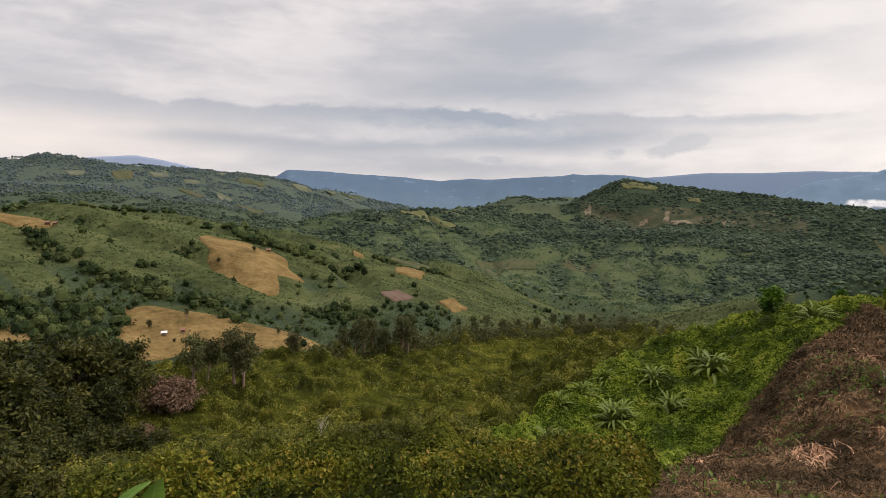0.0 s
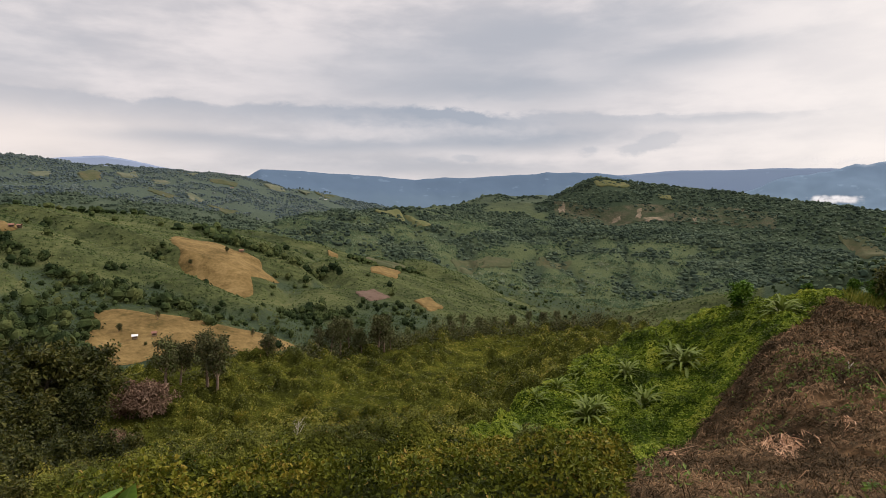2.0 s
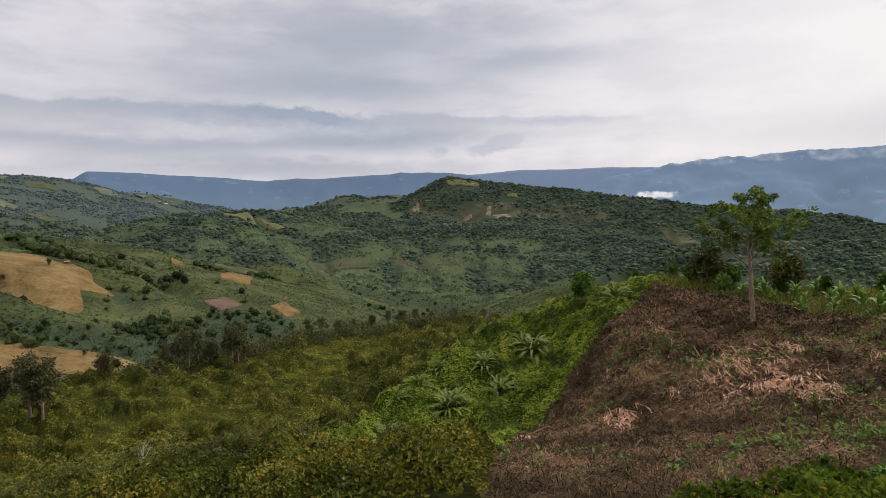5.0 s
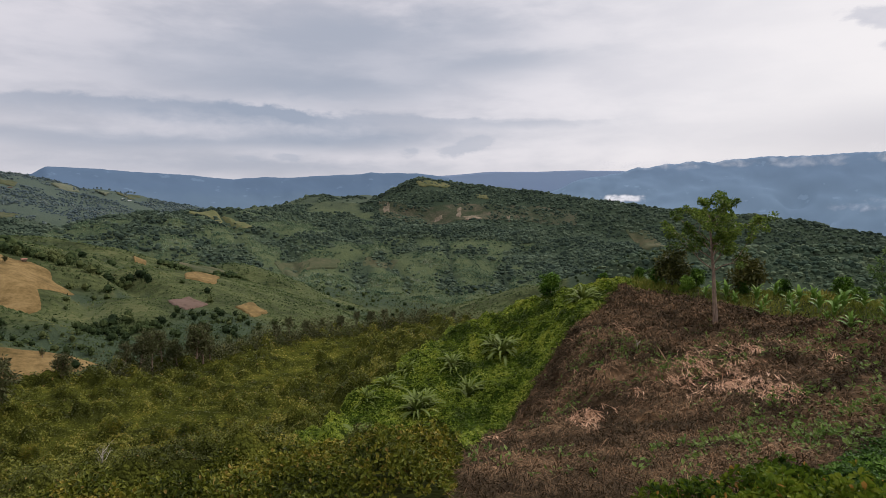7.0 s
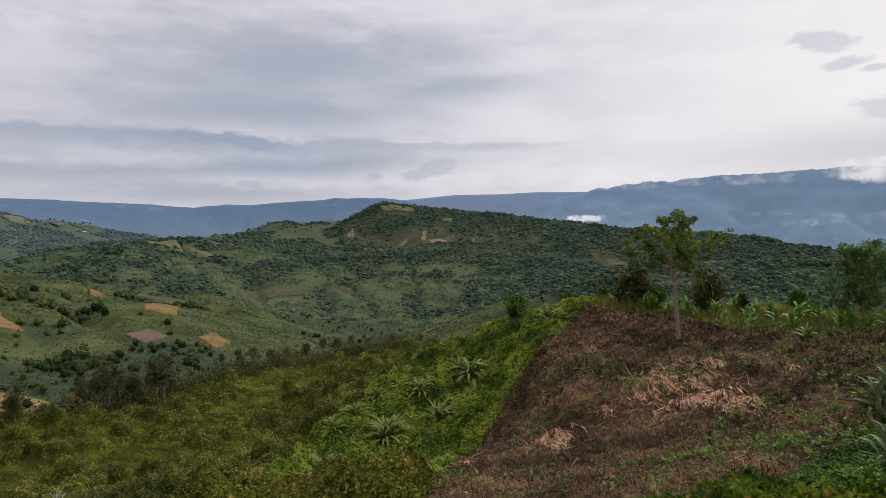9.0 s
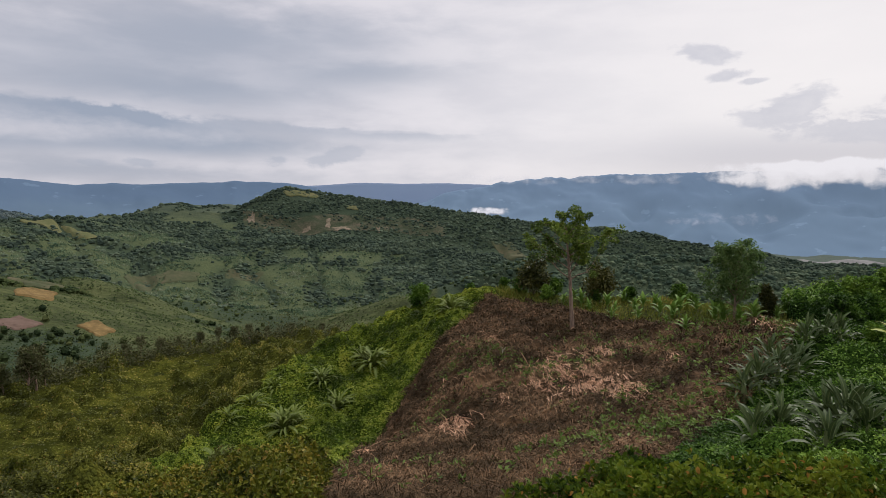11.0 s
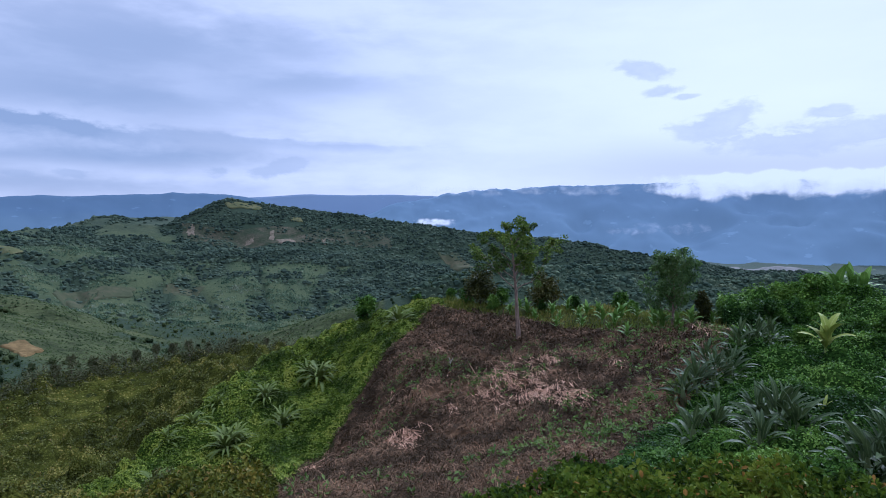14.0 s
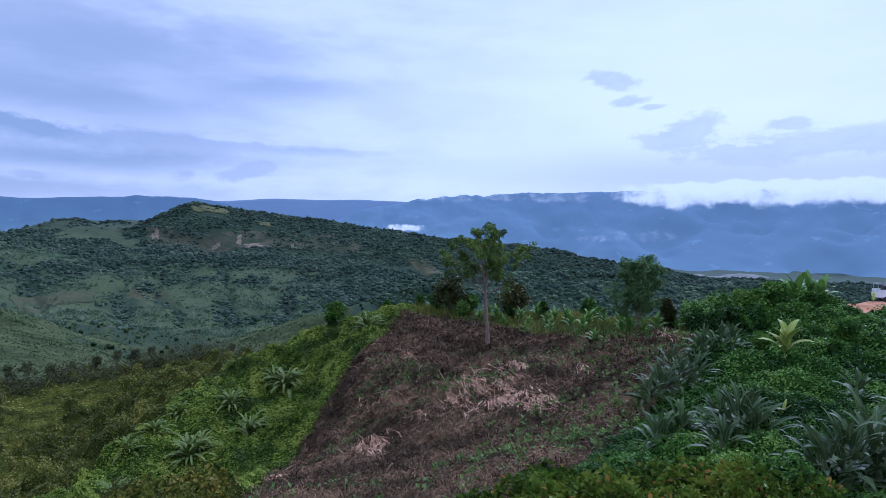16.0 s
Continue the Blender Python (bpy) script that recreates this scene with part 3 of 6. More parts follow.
class Canopy:
    """The top of a thicket: bushes as lumpy mounds over a low base, held on a fan-shaped grid of the plan."""

    def __init__(self, b0, b1, r0, r1, db, dl, mx, my, mR, mH, base):
        self.b0, self.db, self.r0, self.dl = b0, db, r0, dl
        self.nb, self.nl = int((b1 - b0) / db) + 2, int(math.log(r1 / r0) / dl) + 2
        bb, ll = np.meshgrid(np.radians(b0 + np.arange(self.nb) * db), r0 * np.exp(np.arange(self.nl) * dl))
        X, Y = np.sin(bb) * ll, np.cos(bb) * ll
        h = base * (0.75 + 0.9 * fbm(X / 0.9, Y / 0.9, 3, 0.6) + 0.7 * fbm(X / 4, Y / 4, 2))
        rough = fbm(X / 0.5 + 3, Y / 0.5, 3, 0.6)
        for x, y, R, H in zip(mx, my, mR, mH):
            r = math.hypot(x, y)
            b = math.degrees(math.atan2(x, y))
            wb, wl = math.degrees(R * 1.3 / r) / db, R * 1.3 / r / dl
            i, j = (math.log(r / r0)) / dl, (b - b0) / db
            i0, i1, j0, j1 = max(int(i - wl), 0), min(int(i + wl) + 2, self.nl), max(int(j - wb), 0), min(int(j + wb) + 2, self.nb)
            if i1 <= i0 or j1 <= j0:
                continue
            d2 = ((X[i0:i1, j0:j1] - x) ** 2 + (Y[i0:i1, j0:j1] - y) ** 2) / (R * R)
            bump_h = H * np.sqrt(np.maximum(1 - d2 * (1 + 0.9 * rough[i0:i1, j0:j1]), 0)) * (1 + 0.35 * rough[i0:i1, j0:j1])
            h[i0:i1, j0:j1] = np.maximum(h[i0:i1, j0:j1], bump_h)
        self.X, self.Y = X, Y
        self.h = np.maximum(h + (0.6 * np.abs(fbm(bb / 0.014, np.log(ll) / 0.014, 2, 0.55)) - 0.08) * np.clip(ll / 40, 0.6, 1.3) * np.minimum(h * 1.6, 1), 0.03)

    def sheet(self, name, mat, inside, under=0.8):
        """Inner foliage as one sheet, dark for the shade between leaves, where inside(x, y) holds."""
        ok = inside(self.X, self.Y)
        rim = ok.copy()         # the edge of the sheet turns down into the ground
        rim[1:-1, 1:-1] = ok[1:-1, 1:-1] & ok[:-2, 1:-1] & ok[2:, 1:-1] & ok[1:-1, :-2] & ok[1:-1, 2:]
        v = np.stack([self.X, self.Y, land(self.X, self.Y) + np.where(rim, self.h * under, -0.2)], -1).reshape(-1, 3)
        m = self.nb
        i, j = np.meshgrid(np.arange(self.nl - 1), np.arange(m - 1), indexing="ij")
        good = ok[:-1, :-1] & ok[1:, :-1] & ok[:-1, 1:] & ok[1:, 1:]
        quads = np.stack([i * m + j, i * m + j + 1, (i + 1) * m + j + 1, (i + 1) * m + j], -1)[good][:, ::-1]
        used, back = np.unique(quads, return_inverse=True)
        return raw_mesh(name, v[used], back.reshape(-1, 4), mat, True)

    def __call__(self, x, y):
        i = np.clip(np.log(np.hypot(x, y) / self.r0) / self.dl, 0, self.nl - 1.001)
        j = np.clip((np.degrees(np.arctan2(x, y)) - self.b0) / self.db, 0, self.nb - 1.001)
        a, b = i.astype(int), j.astype(int)
        u, v = i - a, j - b
        h = self.h
        return (h[a, b] * (1 - u) + h[a + 1, b] * u) * (1 - v) + (h[a, b + 1] * (1 - u) + h[a + 1, b + 1] * u) * v


def thicket(name, label, category, canopy, x, y, leaf, mat, make, depth=0.3, whorl=1, bare=0.0):
    """Leaves that clothe a canopy; x, y: many candidate places, leaf: their sizes."""
    eps = leaf * 0.8
    h = canopy(x, y)
    hx, hy = (canopy(x + eps, y) - canopy(x - eps, y)) / (2 * eps), (canopy(x, y + eps) - canopy(x, y - eps)) / (2 * eps)
    keep = rng.random(len(x)) < np.sqrt(1 + hx * hx + hy * hy) / 2.4 * np.clip((h - bare) / (bare + 0.05) , 0.3, 1)
    if whorl == 1:      # leaves gather in sprays, with dark hollows between
        spray = fbm(np.arctan2(x, y) / 0.0085 + 40, np.log(np.hypot(x, y)) / 0.0085, 2, 0.6)
        keep &= rng.random(len(x)) < np.clip(0.72 + 2.8 * spray, 0.12, 1)
    x, y, h, hx, hy, leaf = x[keep], y[keep], h[keep], hx[keep], hy[keep], leaf[keep]
    n = len(x)
    nor = unit(np.stack([-hx, -hy, np.ones(n)], 1))
    pos = np.stack([x, y, land(x, y) + h * (1 - depth * rng.random(n) ** 2)], 1)
    if whorl > 1:       # leaves in tufts at the shoot ends, pointing up and out
        tuft = np.repeat(np.arange(n), whorl)
        pos, nor, leaf, n = pos[tuft], unit(nor[tuft] + np.array([0, 0, 0.5])), leaf[tuft], n * whorl
        aim = unit(nor * rng.uniform(0.2, 1.1, n)[:, None] + unit(rng.normal(size=(n, 3))) * 0.9)
        pos = pos + aim * leaf[:, None] * 0.15
    else:
        aim = rng.normal(size=(n, 3))
        aim = unit(aim - nor * (aim * nor).sum(1, keepdims=True) * 0.85 + nor * 0.25)
    size = leaf * rng.uniform(0.7, 1.3, n)
    return thing(name, label, category, kind="stuff", data=raw_mesh(name, *make(pos, aim, size, size * (0.62 if whorl == 1 else 0.5), face=nor, tilt=0.5), mat))


def polar_scatter(n, b0, b1, r0, r1):
    """Points spread evenly over a sector of the plan."""
    b = np.radians(rng.uniform(b0, b1, n))
    r = np.sqrt(rng.uniform(r0 * r0, r1 * r1, n))
    return np.sin(b) * r, np.cos(b) * r


def even_scatter(n, b0, b1, r0, r1):
    """The same, with density falling off as the square of the distance."""
    b = np.radians(rng.uniform(b0, b1, n))
    r = np.exp(rng.uniform(math.log(r0), math.log(r1), n))
    return np.sin(b) * r, np.cos(b) * r


def bearings(x, y):
    return np.degrees(np.arctan2(x, y)), np.hypot(x, y)


# ---------------------------------------------------------------- ground sheet
def wood_share(x, y):
    """How wooded the land is, 0 to 1."""
    b, r = bearings(x, y)
    mix = fbm(x / 110 + 3, y / 110, 5, 0.62) * 2.2
    share = np.full(np.shape(x), 0.25)
    share = np.where(r > 900, 0.32 + 0.7 * spur_gully(x, y), share)                                   # foothills
    share = np.where((r > 1280) & (b > 12), 1.25, share)                     # the wooded cliff
    share = np.where(((r > 1100) & (b > 27)) | ((r > 640) & (b > 30)), 1.2, share)
    share = np.where((r > 1180) & (b < -3), 0.75, share)
    share = np.where(r > 1800, 0.62, share)
    share = np.where((r < 1000) & (b < 10), 0.13, share)                     # fields on the long hill
    share = np.where((r < 1000) & (r > 170) & (b < 12), share + 0.45 * (gully(x, y) > 0.64), share)
    share = np.where((r < 286) & (r > 275) & (b < -10), 0.7, share)
    share = np.where((r < 285) & (r > 225) & (b < -28.5), 0.75, share)
    share = np.where((b > -6) & (b < 12) & (r > 1240) & (r < 1500), 0.62, share)          # gully behind the field spur
    return share + mix * 0.4


CLEARED = [place(b, d) for b, d in ((34.9, 36.3), (32.6, 32), (29.4, 29.4), (25.2, 26), (22.8, 20), (21.2, 15), (20.6, 7.4), (29, 6.6), (36, 6.6), (43, 8.0), (49, 10.6), (53, 13.6), (55.6, 16.6),
                                    (59.6, 21), (62.0, 27), (58, 28.3), (50, 29.5), (45, 31.5), (39.5, 34.8))]
b_steps = np.concatenate([np.arange(-44, 86, 0.44), np.arange(86, 316, 2.5)])
r_steps = np.exp(np.arange(math.log(1.2), math.log(4900), 0.026))
r_steps = np.sort(np.concatenate([r_steps, np.arange(1465, 1600, 7.0)]))
bb, rr = np.meshgrid(np.radians(b_steps), r_steps)
gx, gy = np.sin(bb) * rr, np.cos(bb) * rr
gz = land(gx, gy)
nb, nr = len(b_steps), len(r_steps)
ii, jj = np.meshgrid(np.arange(nr - 1), np.arange(nb), indexing="ij")
quads = np.stack([ii * nb + jj, ii * nb + (jj + 1) % nb, (ii + 1) * nb + (jj + 1) % nb, (ii + 1) * nb + jj], -1).reshape(-1, 4)[:, ::-1]
verts = np.stack([gx, gy, gz], -1).reshape(-1, 3)
hub = np.array([[0, 0, ground_z(0, 0)]])
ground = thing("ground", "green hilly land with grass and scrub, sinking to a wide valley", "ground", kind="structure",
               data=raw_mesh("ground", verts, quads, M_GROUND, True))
woods = ground.data.attributes.new("woods", "FLOAT", "POINT")
woods.data.foreach_set("value", np.where(np.hypot(gx, gy) > 180, np.clip((wood_share(gx, gy) - 0.3) / 0.3, 0, 1), 0).astype(np.float32).ravel())
cap = np.stack([np.arange(nb), (np.arange(nb) + 1) % nb, np.full(nb, nb)], 1)[:, ::-1]
part("hilltop", raw_mesh("hilltop", np.concatenate([verts[:nb], hub]), cap, M_GROUND, True), ground)


def draped(name, outline, mat, lift, rings, around, wobble, relief=0.0, relief_size=1.0):
    """A sheet laid over the land within an outline, with an uneven edge."""
    pts = np.array(outline)
    seg = np.linalg.norm(np.roll(pts, -1, 0) - pts, axis=1)
    s = np.concatenate([[0], np.cumsum(seg)])
    q = np.linspace(0, s[-1], around, endpoint=False)
    closed = np.concatenate([pts, pts[:1]])
    ox, oy = np.interp(q, s, closed[:, 0]), np.interp(q, s, closed[:, 1])
    for _ in range(max(around // 40, 1)):
        ox, oy = (np.roll(ox, 1) + ox * 2 + np.roll(ox, -1)) / 4, (np.roll(oy, 1) + oy * 2 + np.roll(oy, -1)) / 4
    c = pts.mean(0)
    size = s[-1] / 6
    k = 1 + wobble * fbm(ox / size * 3 + c[0], oy / size * 3 + c[1], 3)
    ox, oy = c[0] + (ox - c[0]) * k, c[1] + (oy - c[1]) * k
    f = (np.arange(1, rings + 1) / rings)[:, None]
    x, y = c[0] + (ox - c[0]) * f, c[1] + (oy - c[1]) * f
    z = land(x, y) + lift * np.minimum((1 - f) * rings + 0.15, 1)
    if relief:
        z = z + relief * (fbm(x / relief_size, y / relief_size, 3, 0.5) + 0.2) * np.minimum((1 - f) * rings * 0.3, 1)
    v = np.concatenate([np.stack([x, y, z], -1).reshape(-1, 3), [[c[0], c[1], ground_z(*c) + lift]]])
    i, j = np.meshgrid(np.arange(rings - 1), np.arange(around), indexing="ij")
    quads = np.stack([i * around + j, (i + 1) * around + j, (i + 1) * around + (j + 1) % around, i * around + (j + 1) % around], -1).reshape(-1, 4)
    tris = np.stack([quads[:, [0, 1, 2]], quads[:, [0, 2, 3]]], 1).reshape(-1, 3)
    fan = np.stack([np.full(around, len(v) - 1), np.arange(around), (np.arange(around) + 1) % around], 1)
    if (np.roll(ox, -1) * oy - ox * np.roll(oy, -1)).sum() > 0:
        tris, fan = tris[:, ::-1], fan[:, ::-1]
    return raw_mesh(name, v, np.concatenate([tris, fan]), mat, True)


thing("cleared_slope", "bare dark brown cleared slope with withered grass", "ground", kind="structure",
      data=draped("cleared_slope", CLEARED, M_SOIL, 0.1, 96, 400, 0.04, 0.26, 0.7))

# fields: plan outlines by bearing and distance
FIELDS = {
    "stubble": [
        [(-28.0, 267), (-26.7, 278), (-23.0, 272), (-18.8, 261), (-14.9, 258), (-11.8, 254), (-14.0, 240), (-18.4, 234), (-23.1, 232), (-26.2, 224), (-28.1, 238)],
        [(-39, 425), (-35.9, 422), (-33.7, 407), (-32.1, 384), (-33.8, 376), (-35.9, 393)],
        [(-21.9, 442), (-18.2, 434), (-15.7, 420), (-13.0, 384), (-15.8, 338), (-18.2, 331), (-19.6, 349), (-21.0, 369)],
        [(-5.0, 830), (-2.3, 840), (-0.2, 830), (-1.3, 744), (-3.7, 746)], [(-0.4, 375), (0.9, 395), (2.4, 375), (0.9, 358)],
        [(2.7, 1098), (4.6, 1140), (6.2, 1124), (4.6, 1052), (3.5, 1062)], [(6.1, 1137), (9.3, 1143), (8.3, 1095), (5.9, 1090)],
        [(-8.6, 680), (-7.3, 640), (-8.1, 560)], [(-4.5, 452), (-1.3, 512), (-2.1, 432), (-4.2, 426)],
        [(35.3, 1435), (36.8, 1438), (38.0, 1398), (38.7, 1321), (37.0, 1339)], [(-28.4, 2087), (-26.5, 2188), (-26.8, 2048), (-28.0, 2000)],
        [(-18.5, 2220), (-15.9, 2257), (-16.4, 2173), (-18.3, 2183)], [(-23.3, 1986), (-21.1, 1885), (-21.6, 1854), (-23.4, 1939)],
        [(-9.6, 2487), (-7.6, 2511), (-8.4, 2417)], [(-18.8, 1862), (-16.2, 1845), (-17.1, 1776)],
        [(11.3, 1165), (14.4, 1165), (13.4, 1121), (10.8, 1140)], [(-39, 254), (-36.2, 254), (-34.8, 246), (-33.4, 240), (-36.3, 236)]],
    "ploughed": [[(-6.0, 360), (-4.2, 380), (-2.6, 368), (-4.5, 348)]],
    "pasture": [[(-4.2, 1400), (-2.2, 1405), (0.2, 1330), (1.6, 1262), (0.2, 1262), (-2.4, 1345)], [(16.0, 1654), (18.9, 1654), (19.4, 1623), (16.5, 1627)],
                [(21.6, 1576), (22.6, 1570), (22.8, 1550), (21.8, 1556)]],
    "upland": [[(-31.6, 2060), (-30.2, 2090), (-30.0, 2030), (-31.2, 2000)], [(-25.6, 2170), (-24.2, 2200), (-24.0, 2120), (-25.2, 2110)], [(-21.2, 2290), (-19.4, 2310), (-19.8, 2240)], [(-14.0, 2370), (-12.4, 2400), (-12.0, 2320), (-13.4, 2300)],
               [(-23.0, 2100), (-21.6, 2080), (-21.8, 2030), (-22.8, 2040)], [(-20.4, 1960), (-18.9, 1930), (-19.2, 1880), (-20.2, 1900)], [(-11.0, 2440), (-9.9, 2460), (-10.2, 2390)]],
    "rock": [[(13.0, 1560), (13.5, 1560), (13.6, 1528), (13.1, 1524)], [(17.7, 1500), (18.5, 1500), (18.5, 1486), (17.8, 1484)], [(19.9, 1515), (20.3, 1518), (20.2, 1478), (19.8, 1476)], [(20.5, 1480), (21.6, 1478), (22.0, 1458), (20.7, 1452)], [(24.5, 1468), (24.8, 1468), (24.8, 1446), (24.6, 1446)]],
}
LOOKS = {"stubble": (M_STUBBLE, "harvested field of pale brown stubble on the hillside"), "ploughed": (M_PLOUGH, "ploughed field of reddish soil"),
         "upland": (M_UPLAND, "pale grassy clearing on the distant range"), "pasture": (M_PASTURE, "pale green pasture among the woods"), "rock": (M_ROCK, "bare scar of pale rock in the wooded cliff")}
field_outlines = []
for crop, outlines in FIELDS.items():
    for o in outlines:
        plan = [place(b, d) for b, d in o]
        field_outlines.append(plan)
        far_off = o[0][1]
        thing("rock_scar" if crop == "rock" else "field", LOOKS[crop][1], "rock face" if crop == "rock" else "field", "rock scars" if crop == "rock" else "fields", "structure",
              data=draped("field", plan, M_FALLOW if crop == "stubble" and far_off > 700 else LOOKS[crop][0], 0.5 + far_off * 0.0012, 14, 80, 0.9 if crop == "rock" else 0.3, 0.0))


def open_land(x, y):
    free = np.ones(np.shape(x), bool)
    s = 4 + np.hypot(x, y) * 0.012      # scrub creeps unevenly over the field edges
    jx, jy = x + 2.2 * s * fbm(x / s / 2, y / s / 2, 3, 0.6), y + 2.2 * s * fbm(x / s / 2 + 31, y / s / 2 + 9, 3, 0.6)
    for o in field_outlines:
        free &= ~patch_mask(jx, jy, o)
    return free


# the cliff under the hill's edge
cb, cr = np.meshgrid(np.radians(np.arange(12.6, 31, 0.1)), np.linspace(1472, 1552, 14))
edge = np.interp(np.degrees(cb), [12.4, 14.5, 18, 21, 25, 30, 36], [30, 2, -10, -15, -20, -40, -70])
cr = cr + edge
cx, cy = np.sin(cb) * cr, np.cos(cb) * cr
cz = land(cx, cy) + 1.2
cz[0], cz[-1] = cz[0] - 6, cz[-1] - 6
m = cb.shape[1]
i, j = np.meshgrid(np.arange(cb.shape[0] - 1), np.arange(m - 1), indexing="ij")
quads = np.stack([i * m + j, i * m + j + 1, (i + 1) * m + j + 1, (i + 1) * m + j], -1).reshape(-1, 4)[:, ::-1]
thing("cliff_face", "steep brown and grey rock face half hidden by trees", "rock face", kind="structure",
      data=raw_mesh("cliff_face", np.stack([cx, cy, cz], -1).reshape(-1, 3), quads, M_CLIFF, False))
thing("river_bed", "pale sandy river bed in the far plain", "river bed", kind="structure",
      data=draped("river_bed", [place(b, d) for b, d in ((58.6, 2900), (61.5, 3050), (66.5, 3150), (66.0, 2900), (62.5, 2780))], M_SAND, 5.0, 14, 80, 0.4))

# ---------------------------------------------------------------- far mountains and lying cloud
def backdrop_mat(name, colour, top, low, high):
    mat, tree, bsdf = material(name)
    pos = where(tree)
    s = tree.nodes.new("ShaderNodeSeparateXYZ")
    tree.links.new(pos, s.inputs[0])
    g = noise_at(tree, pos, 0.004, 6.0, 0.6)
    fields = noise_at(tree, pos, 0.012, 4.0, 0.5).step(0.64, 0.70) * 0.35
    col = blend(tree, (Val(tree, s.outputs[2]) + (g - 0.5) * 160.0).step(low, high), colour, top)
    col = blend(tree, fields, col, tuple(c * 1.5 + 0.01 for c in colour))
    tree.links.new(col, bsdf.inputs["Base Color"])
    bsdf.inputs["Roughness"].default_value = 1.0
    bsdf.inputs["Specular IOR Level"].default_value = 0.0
    # the mountains glow in their own blue, standing in for haze in the air
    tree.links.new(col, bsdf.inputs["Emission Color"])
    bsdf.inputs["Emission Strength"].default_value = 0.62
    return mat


def mountains(name, crest, reach, foot, mat, label, crags, seed):
    """A range: foot, creased face, crest and back."""
    b = np.arange(crest[0][0], crest[-1][0] + 0.01, 0.18)
    top = np.interp(b, [c[0] for c in crest], [c[1] for c in crest])
    rows = []
    steps = np.linspace(0, 1, 46)
    for f in steps:
        d = foot + (reach - foot) * f
        x, y = np.sin(np.radians(b)) * d, np.cos(np.radians(b)) * d
        prof = f ** 1.15
        z = -240 + (top + 240) * prof
        fold = 0.45 - 2 * np.sqrt(fbm(x / 420 + seed, y / 420, 3, 0.45) ** 2 + 0.05)
        z = z + crags * (f * (1 - f) * 4) ** 0.7 * fold + crags * 0.10 * f * fbm(x / 120 + seed, y / 120, 4, 0.6)
        rows.append(np.stack([x, y, z], 1))
    x, y = np.sin(np.radians(b)) * (reach + 150), np.cos(np.radians(b)) * (reach + 150)
    rows.append(np.stack([x, y, np.full_like(b, -240)], 1))
    n, m = len(rows), len(b)
    i, j = np.meshgrid(np.arange(n - 1), np.arange(m - 1), indexing="ij")
    quads = np.stack([i * m + j, i * m + j + 1, (i + 1) * m + j + 1, (i + 1) * m + j], -1).reshape(-1, 4)[:, ::-1]
    return thing(name, label, "mountains", kind="structure", data=raw_mesh(name, np.concatenate(rows), quads, mat, True))


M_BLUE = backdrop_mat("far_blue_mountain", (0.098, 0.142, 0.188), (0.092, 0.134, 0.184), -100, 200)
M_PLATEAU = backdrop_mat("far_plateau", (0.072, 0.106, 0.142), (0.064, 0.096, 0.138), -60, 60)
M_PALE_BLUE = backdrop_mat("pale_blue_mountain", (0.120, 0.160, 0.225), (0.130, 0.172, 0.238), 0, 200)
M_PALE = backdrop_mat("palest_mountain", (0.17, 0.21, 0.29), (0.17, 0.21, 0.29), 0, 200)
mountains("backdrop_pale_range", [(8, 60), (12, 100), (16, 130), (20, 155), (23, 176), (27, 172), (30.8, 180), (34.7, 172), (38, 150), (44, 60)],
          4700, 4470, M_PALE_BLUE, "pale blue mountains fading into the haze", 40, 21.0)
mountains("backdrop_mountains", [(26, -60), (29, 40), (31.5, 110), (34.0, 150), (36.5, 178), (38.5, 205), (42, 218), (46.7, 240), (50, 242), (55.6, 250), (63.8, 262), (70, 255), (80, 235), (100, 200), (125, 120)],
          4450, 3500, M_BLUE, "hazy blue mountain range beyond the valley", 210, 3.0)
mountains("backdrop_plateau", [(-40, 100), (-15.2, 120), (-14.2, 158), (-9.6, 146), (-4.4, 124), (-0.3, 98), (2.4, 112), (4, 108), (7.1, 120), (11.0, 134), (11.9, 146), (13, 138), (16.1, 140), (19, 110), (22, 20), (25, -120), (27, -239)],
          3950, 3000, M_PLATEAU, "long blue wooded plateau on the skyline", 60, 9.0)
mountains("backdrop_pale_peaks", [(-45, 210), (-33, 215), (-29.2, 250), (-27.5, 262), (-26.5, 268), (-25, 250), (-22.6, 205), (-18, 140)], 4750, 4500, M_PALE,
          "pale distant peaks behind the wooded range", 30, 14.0)


